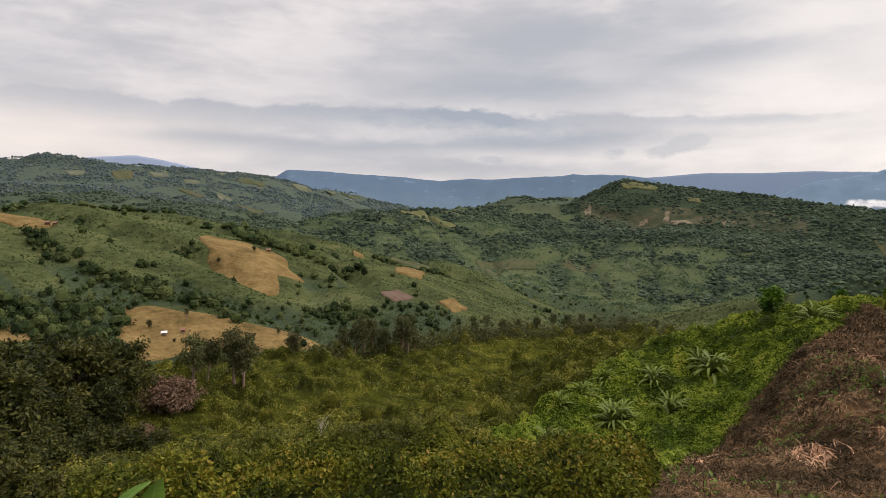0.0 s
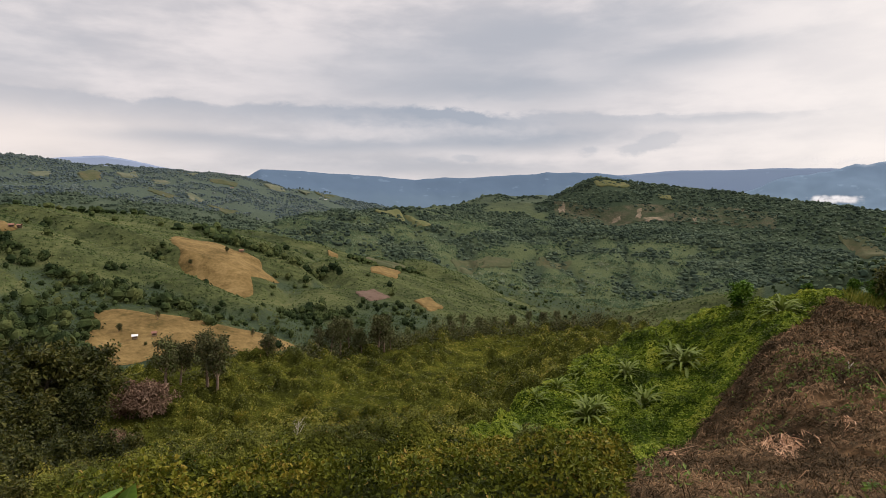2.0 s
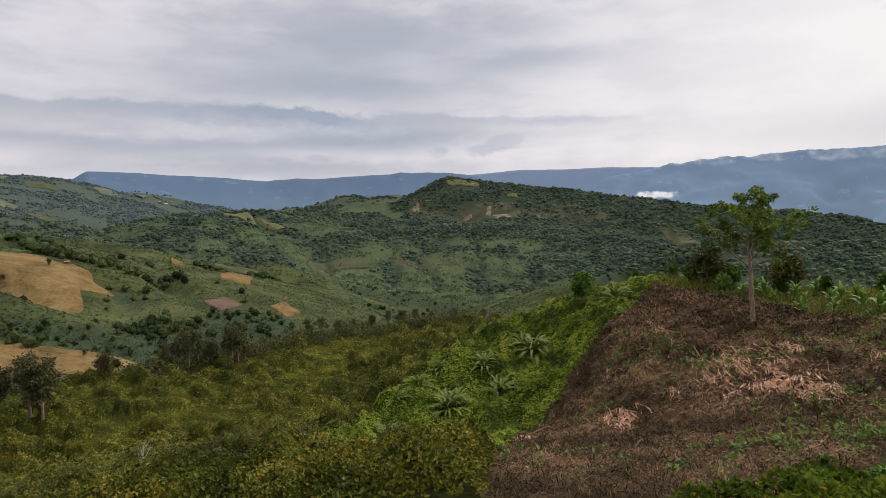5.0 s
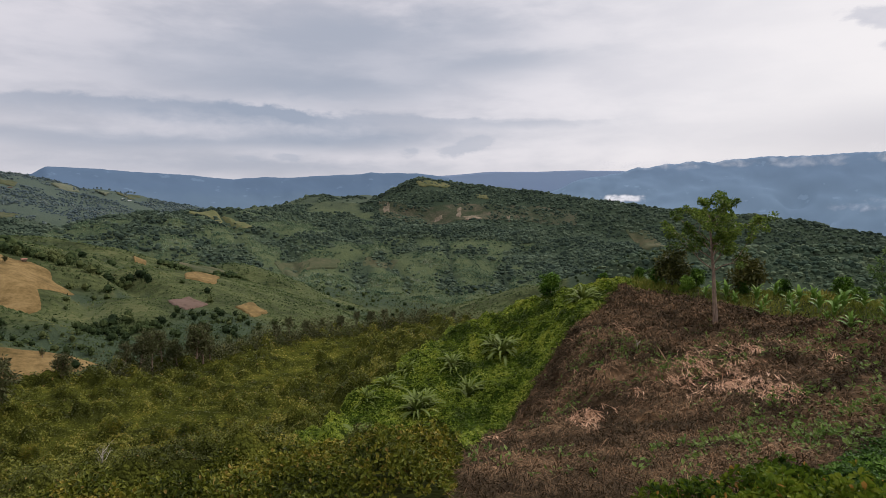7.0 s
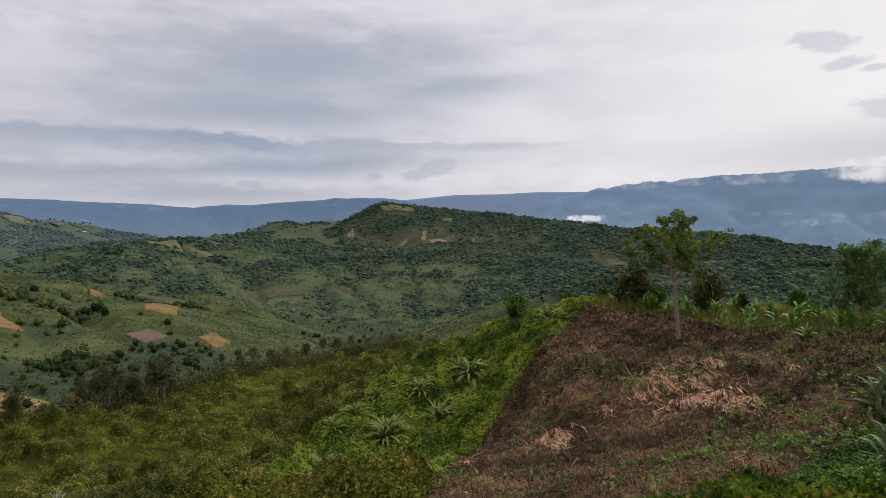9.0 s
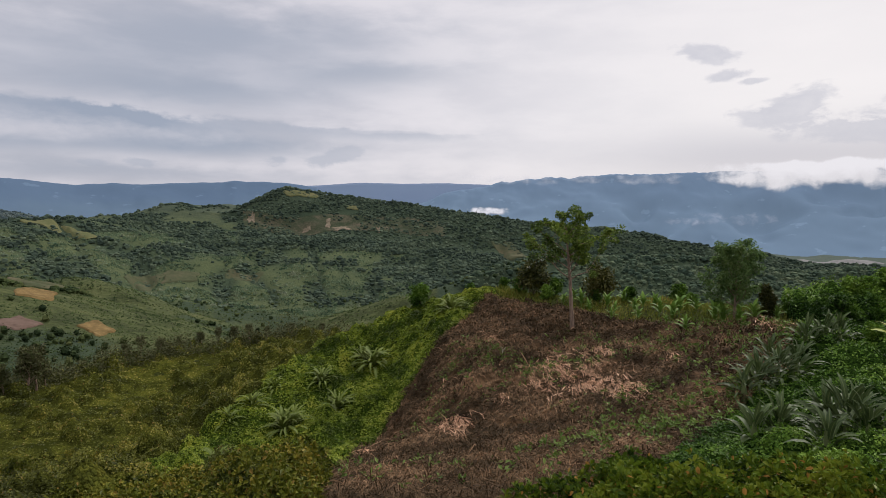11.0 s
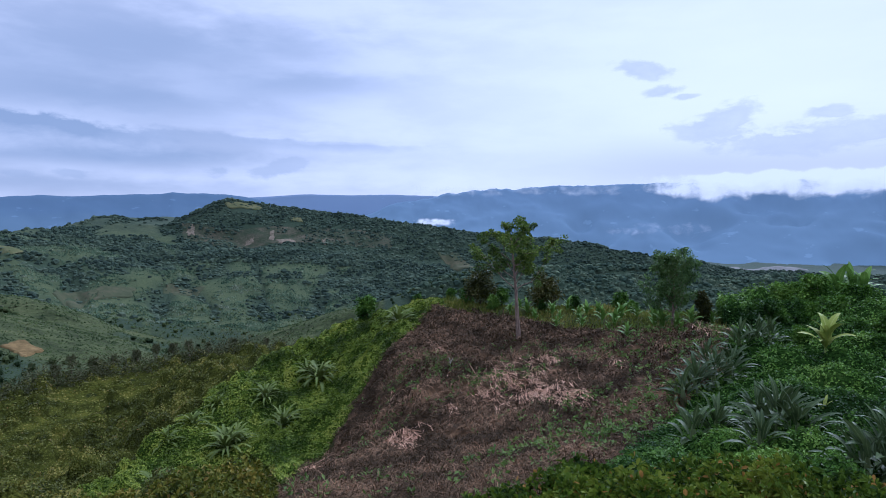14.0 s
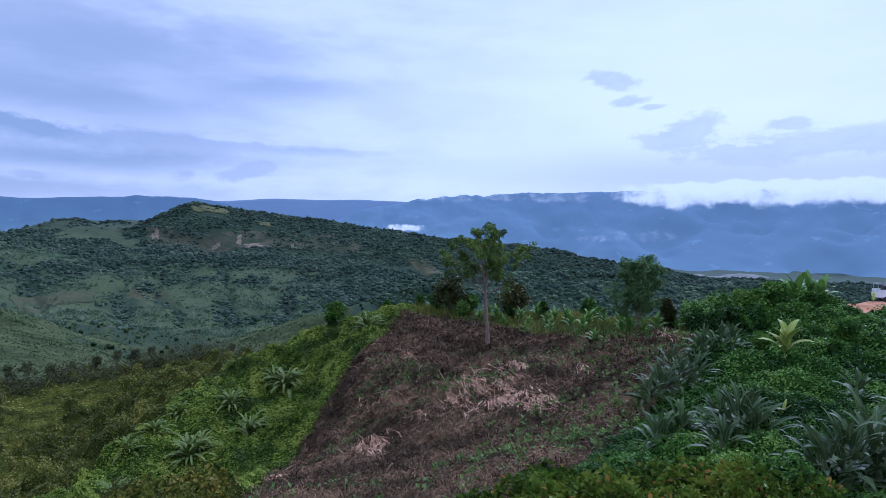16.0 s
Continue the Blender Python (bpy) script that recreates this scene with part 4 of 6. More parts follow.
def cloud_sheet(name, label, b0, b1, reach, z0, z1, colour, grain, density, seed, taper=0.25, rise=0.45, fall=0.38, fray=1.7, soft=(-0.1, 0.8), sway=0.0):
    mat, tree, bsdf = material(name)
    uv = tree.nodes.new("ShaderNodeUVMap").outputs[0]
    s = tree.nodes.new("ShaderNodeSeparateXYZ")
    tree.links.new(uv, s.inputs[0])
    u, v = Val(tree, s.outputs[0]), Val(tree, s.outputs[1])
    long = (b1 - b0) / 57.3 * reach / (z1 - z0)
    coord = vec(tree, u * (long * grain) + seed, v * grain * 1.3)
    n = noise_at(tree, coord, 1.0, 8.0, 0.55, 0.3)
    swell = noise_at(tree, vec(tree, u * (long * 0.5) + seed * 3.0, 0.0), 1.0, 5.0, 0.55)
    v = v + (swell - 0.5) * sway
    edge = u.step(0.0, taper) * u.step(1.0, 1.0 - taper) * v.step(0.0, rise) * v.step(1.0, 1.0 - fall)
    alpha = (edge + (n - 0.5) * fray - (1 - density)).step(*soft)
    # the cloud glows by emission, with shade put into its lower colour
    em = tree.nodes.new("ShaderNodeEmission")
    shade_col = blend(tree, (v + (n - 0.5)).step(0.2, 0.8), tuple(c * 0.82 for c in colour), colour)
    tree.links.new(shade_col, em.inputs[0])
    clear = tree.nodes.new("ShaderNodeBsdfTransparent")
    mix = tree.nodes.new("ShaderNodeMixShader")
    tree.links.new(alpha.socket, mix.inputs[0])
    tree.links.new(clear.outputs[0], mix.inputs[1])
    tree.links.new(em.outputs[0], mix.inputs[2])
    tree.links.new(mix.outputs[0], tree.nodes["Material Output"].inputs[0])
    m, k = 40, 6
    b = np.radians(np.linspace(b0, b1, m))
    rows = [np.stack([np.sin(b) * reach, np.cos(b) * reach, np.full(m, z0 + (z1 - z0) * f)], 1) for f in np.linspace(0, 1, k)]
    i, j = np.meshgrid(np.arange(k - 1), np.arange(m - 1), indexing="ij")
    quads = np.stack([i * m + j, i * m + j + 1, (i + 1) * m + j + 1, (i + 1) * m + j], -1).reshape(-1, 4)
    me = raw_mesh(name, np.concatenate(rows), quads, mat, True)
    layer = me.uv_layers.new(name="UVMap")
    cols, lines = quads % m, quads // m
    layer.data.foreach_set("uv", np.stack([cols / (m - 1), lines / (k - 1)], -1).astype(np.float32).ravel())
    ob = thing(name, label, "cloud", kind="structure", data=me)
    ob.visible_shadow = False
    return ob


cloud_sheet("backdrop_cloud_bank", "white cloud bank rolling over the mountain crest", 50, 112, 3900, 84, 305, (0.90, 0.90, 0.91), 1.5, 0.66, 4.0, 0.14, 0.45, 0.22, 1.6, (0.05, 0.6), 0.75)
cloud_sheet("backdrop_cloud_wisps", "thin white cloud along the mountain crest", 26, 58, 3900, 100, 250, (0.78, 0.79, 0.83), 1.2, 0.08, 11.0)
cloud_sheet("backdrop_valley_fog", "white fog lying in the valley", 32.6, 37.2, 3400, -52, 12, (0.85, 0.86, 0.90), 1.6, 0.62, 2.0)
cloud_sheet("backdrop_smoke", "wisps of mist low on the mountain side", 48, 62, 3420, -130, 30, (0.42, 0.48, 0.58), 3.0, 0.05, 7.0)


# ---------------------------------------------------------------- far woods and crops
def mound_arrays(x, y, z, R, H, sides=4):
    """Low uneven scrub: a top and a ring that sits in the ground."""
    n, k = len(x), np.arange(sides)
    a = k / sides * 2 * math.pi + rng.uniform(0, 6.28, (n, 1))
    rad = R[:, None] * rng.uniform(0.55, 1.15, (n, sides))
    ring = np.stack([x[:, None] + np.cos(a) * rad, y[:, None] + np.sin(a) * rad, z[:, None] + H[:, None] * rng.uniform(-0.25, 0.1, (n, sides))], -1)
    top = np.stack([x + R * rng.uniform(-0.3, 0.3, n), y + R * rng.uniform(-0.3, 0.3, n), z + H * rng.uniform(0.85, 1.1, n)], -1)[:, None]
    f = (np.arange(n) * (sides + 1))[:, None, None] + np.stack([0 * k, 1 + k, 1 + (k + 1) % sides], 1)
    return np.concatenate([top, ring], 1).reshape(-1, 3), f.reshape(-1, 3)


def crown_arrays(x, y, z, R, H, sides=5, foot=0.7):
    """Round uneven tree crowns: a top, three rings."""
    n, k = len(x), np.arange(sides)
    nx = (k + 1) % sides
    turn = rng.uniform(0, 6.28, (n, 1))
    rows = [np.stack([x + R * rng.uniform(-0.2, 0.2, n), y + R * rng.uniform(-0.2, 0.2, n), z + H * rng.uniform(0.92, 1.08, n)], -1)[:, None]]
    for wide, high in ((0.64, 0.86), (1.0, 0.48), (foot, -0.12)):
        a = k / sides * 2 * math.pi + turn + rng.uniform(-0.3, 0.3, (n, sides)) + wide * 3
        rad = R[:, None] * wide * rng.uniform(0.78, 1.18, (n, sides))
        rows.append(np.stack([x[:, None] + np.cos(a) * rad, y[:, None] + np.sin(a) * rad, z[:, None] + H[:, None] * (high + rng.uniform(-0.1, 0.1, (n, sides)))], -1))
    local = [np.stack([0 * k, 1 + k, 1 + nx], 1)]
    for q in (1, 1 + sides):
        local += [np.stack([q + k, q + sides + k, q + nx], 1), np.stack([q + nx, q + sides + k, q + sides + nx], 1)]
    f = (np.arange(n) * (3 * sides + 1))[:, None, None] + np.concatenate(local)
    return np.concatenate(rows, 1).reshape(-1, 3), f.reshape(-1, 3)


def jittered(b0, b1, r0, r1, gap):
    """Places about one gap apart over a sector of the plan."""
    g = np.arange(-r1, r1, gap)
    X, Y = np.meshgrid(g, g)
    X, Y = (X + rng.uniform(-0.48, 0.48, X.shape) * gap).ravel(), (Y + rng.uniform(-0.48, 0.48, Y.shape) * gap).ravel()
    b, r = bearings(X, Y)
    keep = (b > b0) & (b < b1) & (r > r0) & (r < r1)
    return X[keep], Y[keep]


x, y = jittered(-43, 84, 950, 1760, 8.2)
x2, y2 = jittered(-43, 8, 1760, 2620, 9.4)
x4, y4 = jittered(32, 80, 690, 940, 5.2)
x3, y3 = jittered(44, 84, 1760, 2900, 15.0)
x, y = np.concatenate([x, x2]), np.concatenate([y, y2])
b, r = bearings(x, y)
share = wood_share(x, y)
keep = ((share > rng.uniform(0.42, 0.54, len(x))) | (rng.random(len(x)) < 0.035)) & open_land(x, y)
keep &= ~((r > 1455) & (r < 1550) & (b > 12.5) & (b < 31) & (fbm(x / 60, y / 60, 3, 0.7) < -0.1))
x, y = np.concatenate([x[keep], x3]), np.concatenate([y[keep], y3])
b, r = bearings(x, y)
z = land(x, y)
R = (2.6 + 3.6 * rng.random(len(x)) ** 2.4) * np.where(r > 1760, 0.95, 1.0)
H = R * rng.uniform(0.6, 1.25, len(x))
cb, cd = rng.uniform(13.4, 36, 36), rng.uniform(-14, 10, 36)
cd = cd + np.interp(cb, [12.6, 13.2, 16.4, 20.9, 25.7, 29.8, 37.2], [1600, 1620, 1680, 1660, 1620, 1600, 1560])
wb, wd = rng.uniform(-38, -8, 90), rng.uniform(-20, 10, 90)
wd = wd + np.interp(wb, [-60, -30, -22.6, -14.6, -7.6], [2250, 2300, 2350, 2450, 2550])
cx, cy = np.sin(np.radians(np.concatenate([cb, wb]))) * np.concatenate([cd, wd]), np.cos(np.radians(np.concatenate([cb, wb]))) * np.concatenate([cd, wd])
x, y, z = np.concatenate([x, cx]), np.concatenate([y, cy]), np.concatenate([z, land(cx, cy) + 1.5])
R, H = np.concatenate([R, rng.uniform(2.2, 4.4, len(cx))]), np.concatenate([H, rng.uniform(3.5, 7.0, len(cx))])
b, r = bearings(x, y)
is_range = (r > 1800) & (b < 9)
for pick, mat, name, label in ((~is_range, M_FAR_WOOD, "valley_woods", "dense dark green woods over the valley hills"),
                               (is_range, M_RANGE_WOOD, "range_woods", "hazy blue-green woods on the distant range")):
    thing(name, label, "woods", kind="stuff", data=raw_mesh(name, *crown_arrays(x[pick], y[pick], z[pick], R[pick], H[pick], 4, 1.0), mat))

R = 1.2 + 3.6 * rng.random(len(x4)) ** 2.6
thing("ridge_woods", "dark green woods on the low ridge down the valley", "woods", kind="stuff",
      data=raw_mesh("ridge_woods", *crown_arrays(x4, y4, land(x4, y4), R, R * rng.uniform(0.6, 1.5, len(x4)), 4, 0.95), M_RIDGE_WOOD))

# lines and clumps of trees on the long hill: bearing and distance along each, its width, crown size
TREE_LINES = (
    (((-34.7, 374), (-33.3, 356), (-31.7, 341), (-29.1, 322), (-27.2, 313), (-25.2, 300)), 8, 2.1),
    (((-28.2, 308), (-25.7, 293), (-23.6, 285), (-21.7, 278), (-19.4, 267), (-17.4, 264)), 8, 2.9),
    (((-37, 278), (-28.7, 265)), 12, 2.9), (((-37, 262), (-28.9, 249)), 12, 2.9), (((-36, 247), (-28.9, 238)), 9, 2.6),
    (((-27.3, 329), (-25.6, 335)), 6, 2.0), (((-23.5, 388), (-21.9, 385)), 8, 2.0), (((-22.7, 494), (-21.4, 493)), 10, 3.2),
    (((-18.5, 508), (-17.4, 470), (-16.2, 432)), 14, 3.0), (((-15.0, 437), (-11.8, 415), (-9.5, 416), (-7.7, 423)), 12, 2.9),
    (((-10.4, 318), (-9.0, 313), (-7.7, 315)), 12, 2.5), (((-6.5, 700), (-3.0, 720), (1.5, 760)), 14, 3.0), (((-12.4, 300), (-4.5, 318)), 5, 1.6))
px_, py_, pr_ = [], [], []
for line, wide, size in TREE_LINES:
    pts = np.array([place(b, d) for b, d in line])
    for p, q in zip(pts[:-1], pts[1:]):
        m = max(int(np.linalg.norm(q - p) * wide / (size * size * 2.4)), 3)
        at = p + (q - p) * rng.random((m, 1)) + rng.normal(size=(m, 2)) * wide * 0.36
        px_.append(at[:, 0]), py_.append(at[:, 1]), pr_.append(size * rng.uniform(0.6, 1.25, m))
for b, d in ((-27.5, 496), (-25.9, 490), (-12.1, 508), (-4.7, 415), (-2.7, 400), (-2.5, 375), (-30.6, 372), (-28.6, 376), (-31.9, 420), (-19.0, 350), (-13.4, 360), (-33.4, 330)):
    p = place(b, d)
    px_.append(np.array([p[0]])), py_.append(np.array([p[1]])), pr_.append(np.array([rng.uniform(1.8, 2.6)]))
hx, hy = even_scatter(6000, -43, 40, 170, 1000)
keep = (wood_share(hx, hy) > rng.uniform(0.3, 0.75, len(hx))) & open_land(hx, hy)
bx, by = even_scatter(400, -39, -19, 455, 600)
bz = np.abs(np.hypot(bx, by) - np.interp(np.degrees(np.arctan2(bx, by)), [-39, -35.8, -28.3, -24.5, -21.9, -19], [478, 480, 520, 550, 590, 620])) < 9
hx, hy = np.concatenate([hx[keep], bx[bz]]), np.concatenate([hy[keep], by[bz]])
x, y = np.concatenate(px_ + [hx]), np.concatenate(py_ + [hy])
R = np.concatenate(pr_ + [rng.uniform(1.0, 2.4, len(hx)) * np.clip(np.hypot(hx, hy) / 320, 0.8, 1.3)])
H = R * rng.uniform(1.3, 2.1, len(x))
r, z = np.hypot(x, y), land(x, y)
nigh = r < 440
lv = shrub_leaves(x[nigh], y[nigh], z[nigh] + H[nigh] * 0.25, R[nigh], H[nigh] * 0.85, np.clip(r[nigh] * 0.0034, 0.7, 1.4), 0.62, -0.4)
lv = join([lv, crown_arrays(x[nigh], y[nigh], z[nigh], R[nigh] * 0.85, H[nigh] * 0.95)])
thing("gully_trees", "dark green trees in the gully behind the stubble field", "trees", kind="stuff", data=raw_mesh("gully_trees", *lv, M_HILL_WOOD))
thing("hillside_trees", "dark green trees in the gullies and field edges of the hill", "trees", kind="stuff",
      data=raw_mesh("hillside_trees", *crown_arrays(x[~nigh], y[~nigh], z[~nigh], R[~nigh] * 1.1, H[~nigh]), M_HILL_WOOD))

x, y = even_scatter(58000, -43, 30, 170, 1050)
keep = open_land(x, y)
x, y = x[keep], y[keep]
b, r = bearings(x, y)
R = (0.4 + 0.6 * rng.random(len(x)) ** 2) * np.clip(r / 400, 0.8, 2.4)
thing("hillside_scrub", "low green scrub and crops over the hillsides", "scrub", kind="stuff",
      data=raw_mesh("hillside_scrub", *mound_arrays(x, y, land(x, y), R * 1.3, R * rng.uniform(0.5, 1.2, len(x))), M_CROP))

x, y = polar_scatter(76000, -16, 42, 900, 1440)
keep = (open_land(x, y) | (rng.random(len(x)) < 0.3)) & (fbm(x / 30, y / 30, 3) > rng.uniform(-0.4, 0.3, len(x))) & (wood_share(x, y) < 0.5)
x, y = x[keep], y[keep]
R = 0.7 + 2.2 * rng.random(len(x)) ** 1.6
thing("foothill_scrub", "patchy pale and dark green scrub over the foothills", "scrub", kind="stuff",
      data=raw_mesh("foothill_scrub", *mound_arrays(x, y, land(x, y), R * 1.2, R * rng.uniform(0.6, 1.3, len(x))), M_FOOT))

# ---------------------------------------------------------------- shrub hill in the middle ground
def in_strip(x, y, inset=0.0):
    """The flank covered with vines, beside the cleared slope."""
    b, r = bearings(x, y)
    return (r > 15.5 + inset) & (r < np.interp(b, [2, 6.5, 14, 19, 24, 28, 34], [22, 26, 33, 38, 41, 42, 40]) - inset) & (b > 3 + 2 * inset) & (b < 36) & ~patch_mask(x, y, CLEARED)


mx, my = even_scatter(7000, -46, 31, 15, 110)
b, r = bearings(mx, my)
thick = fbm(mx / 14, my / 14, 3) - np.where((b > -16) & (b < 2) & (r > 34) & (r < 72), 0.3, 0) + np.where((b > -2) & (r > 62), 0.35, 0) + np.where(r < 26, 0.2, 0)
keep = ~patch_mask(mx, my, CLEARED) & ~in_strip(mx, my) & (thick > rng.uniform(-0.5, 0.35, len(mx)))
mx, my, r = mx[keep], my[keep], r[keep]
mR = (0.22 + 0.75 * rng.random(len(mx)) ** 2.4) * np.clip(r / 50, 0.8, 1.3)
mH = mR * rng.uniform(0.9, 1.8, len(mx))
hill_top = Canopy(-46, 31, 14.5, 112, 0.19, 0.005, mx, my, mR, mH, 0.17)
shrubs = lambda x, y: ~patch_mask(x, y, CLEARED) & ~in_strip(x, y, 1.2)
thing("shrub_shade_sheet", "inner foliage of the hill shrubs, its olive green darkened for shade", "shrubs", kind="stuff", data=hill_top.sheet("shrub_shade_sheet", M_SHRUB_SHADE, shrubs))
x, y = even_scatter(860000, -45, 30, 15, 108)
keep = shrubs(x, y)
x, y = x[keep], y[keep]
thicket("shrub_cover", "dense olive green shrubs and grass over the hill shoulder", "shrubs", hill_top, x, y, np.clip(np.hypot(x, y) * 0.0037, 0.07, 0.34), M_SHRUB, leaf_arrays, 0.15, 1, 0.1)

# ---------------------------------------------------------------- near bushes below the viewpoint
def reaches(x, y):
    """Towards the dark trees the belt of bushes narrows."""
    b, r = bearings(x, y)
    return r < np.interp(b, [-46, -36, -28, -20, -6, 10], [10.2, 10.6, 11.6, 13.0, 14.4, 16]) if np.all(b < 30) else r < np.interp(b, [31, 36, 41, 46, 52, 60], [7.3, 8.0, 8.7, 9.4, 10.2, 10.2])


def bush_belt(label, b0, b1, r0, r1, count, size, leaf, tries, mat, make, tall=(0.8, 1.5), over=False):
    """Bushes in a belt of the plan; over: also across the foot of the cleared slope."""
    mx, my = polar_scatter(count, b0 - 2, b1 + 2, r0, r1)
    keep = (over | ~patch_mask(mx, my, CLEARED)) & reaches(mx, my)
    mx, my = mx[keep], my[keep]
    mR = (0.35 + 0.9 * rng.random(len(mx)) ** 1.5) * size
    top = Canopy(b0 - 4, b1 + 4, r0 - 1, r1 + 1, 0.3, 0.006, mx, my, mR, mR * rng.uniform(*tall, len(mx)), 0.14)
    x, y = polar_scatter(tries, b0, b1, r0 - 0.7, r1 + 0.5)
    keep = (over | ~patch_mask(x, y, CLEARED)) & reaches(x, y)
    x, y = x[keep], y[keep]
    return thicket("bush_thicket", label, "bushes", top, x, y, np.full(len(x), leaf), mat, make, 0.75, 6, 0.15)


bush_belt("thick yellow-green leafy bushes below the viewpoint", -46, 20, 9.4, 14.8, 250, 0.64, 0.09, 28000, M_BUSH, oval_arrays)
bush_belt("glossy green bushes with a few reddish leaves", 33, 47, 6.6, 9.6, 44, 0.45, 0.085, 5000, M_BUSH_GREEN, oval_arrays, over=True)
bush_belt("tall glossy light green bushes beside the bank", 47, 72, 7.0, 9.6, 60, 0.66, 0.088, 8000, M_BUSH_GREEN, oval_arrays, over=True)

# ---------------------------------------------------------------- vines over the flank and the bank
mx, my = polar_scatter(1500, 2, 37, 15, 43)
keep = in_strip(mx, my)
mx, my = mx[keep], my[keep]
mR = 0.18 + 0.5 * rng.random(len(mx)) ** 2
strip_top = Canopy(0, 39, 14.5, 44, 0.16, 0.004, mx, my, mR, mR * rng.uniform(0.5, 1.1, len(mx)), 0.2)
thing("vine_shade_sheet", "inner foliage of the flank creepers, its green darkened for shade", "vines", kind="stuff", data=strip_top.sheet("vine_shade_sheet", M_VINE_SHADE, in_strip))
x, y = polar_scatter(520000, 2, 37, 15, 43)
keep = in_strip(x, y)
x, y = x[keep], y[keep]
thicket("vine_cover", "bright green creeping vines covering the flank of the spur", "vines", strip_top, x, y, np.clip(np.hypot(x, y) * 0.0034, 0.07, 0.15), M_VINE, leaf_arrays, 0.1, bare=0.06)

TRACK = [place(b, d) for b, d in ((69.2, 40), (70.6, 37), (72.6, 40), (74.0, 54), (77, 70), (82, 78), (88, 84), (84, 96), (76.5, 92), (73.2, 76), (71.2, 60), (69.8, 50))]


def on_bank(x, y):
    b, r = bearings(x, y)
    return (b > np.interp(r, [8, 9.6, 12, 16, 21, 27, 29, 60], [44, 45, 50, 55, 58.5, 62.5, 60, 60])) & ~patch_mask(x, y, CLEARED) & ~patch_mask(x, y, TRACK)


mx, my = even_scatter(620, 58, 85, 9.5, 62)
b, r = bearings(mx, my)
keep = on_bank(mx, my) & ~((r > 36) & (b > 69)) & ((r > 15.5) | (rng.random(len(mx)) < 0.35))
mx, my, r = mx[keep], my[keep], r[keep]
mR = rng.uniform(0.3, 1.0, len(mx)) * np.clip(r / 26, 0.7, 1.3)
mH = mR * rng.uniform(0.6, 1.2, len(mx))
hx, hy = polar_scatter(22, 66.6, 70, 28, 38)
hR = rng.uniform(0.5, 0.8, len(hx))
bank_top = Canopy(30, 88, 8.5, 66, 0.24, 0.006, np.concatenate([mx, hx]), np.concatenate([my, hy]), np.concatenate([mR, hR]), np.concatenate([mH, hR * 1.1]), 0.35)
thing("bank_shade_sheet", "inner foliage of the bank creepers, its green darkened for shade", "vines", kind="stuff", data=bank_top.sheet("bank_shade_sheet", M_BANK_SHADE, on_bank))
x, y = even_scatter(560000, 34, 84, 9, 62)
keep = on_bank(x, y)
x, y = x[keep], y[keep]
thicket("bank_vines", "dark green creepers, weeds and shrubs matted over the bank", "vines", bank_top, x, y, np.clip(np.hypot(x, y) * 0.0036, 0.06, 0.2), M_BANKVINE, leaf_arrays, 0.12, bare=0.1)


# ---------------------------------------------------------------- trees
def tube(points, radii, sides=7):
    pts = np.array(points, float)
    n = len(pts)
    tang = unit(np.gradient(pts, axis=0))
    a = unit(np.cross(tang, np.array([0.31, 0.95, 0.07])))
    b = np.cross(tang, a)
    t = np.arange(sides) / sides * 2 * math.pi
    ring = np.cos(t)[None, :, None] * a[:, None] + np.sin(t)[None, :, None] * b[:, None]
    v = (pts[:, None] + ring * np.array(radii)[:, None, None]).reshape(-1, 3)
    i, j = np.meshgrid(np.arange(n - 1), np.arange(sides), indexing="ij")
    f = np.stack([i * sides + j, i * sides + (j + 1) % sides, (i + 1) * sides + (j + 1) % sides, (i + 1) * sides + j], -1).reshape(-1, 4)
    return v, np.concatenate([f[:, [0, 1, 2]], f[:, [0, 2, 3]]])


def limb(start, heading, length, bend, steps=5, crook=0.16):
    """A crooked limb that turns upwards."""
    p, d, out = np.array(start, float), unit(np.array(heading, float)), [np.array(start, float)]
    for _ in range(steps):
        d = unit(d + rng.normal(size=3) * crook + np.array([0, 0, bend]))
        p = p + d * length / steps
        out.append(p)
    return out, d


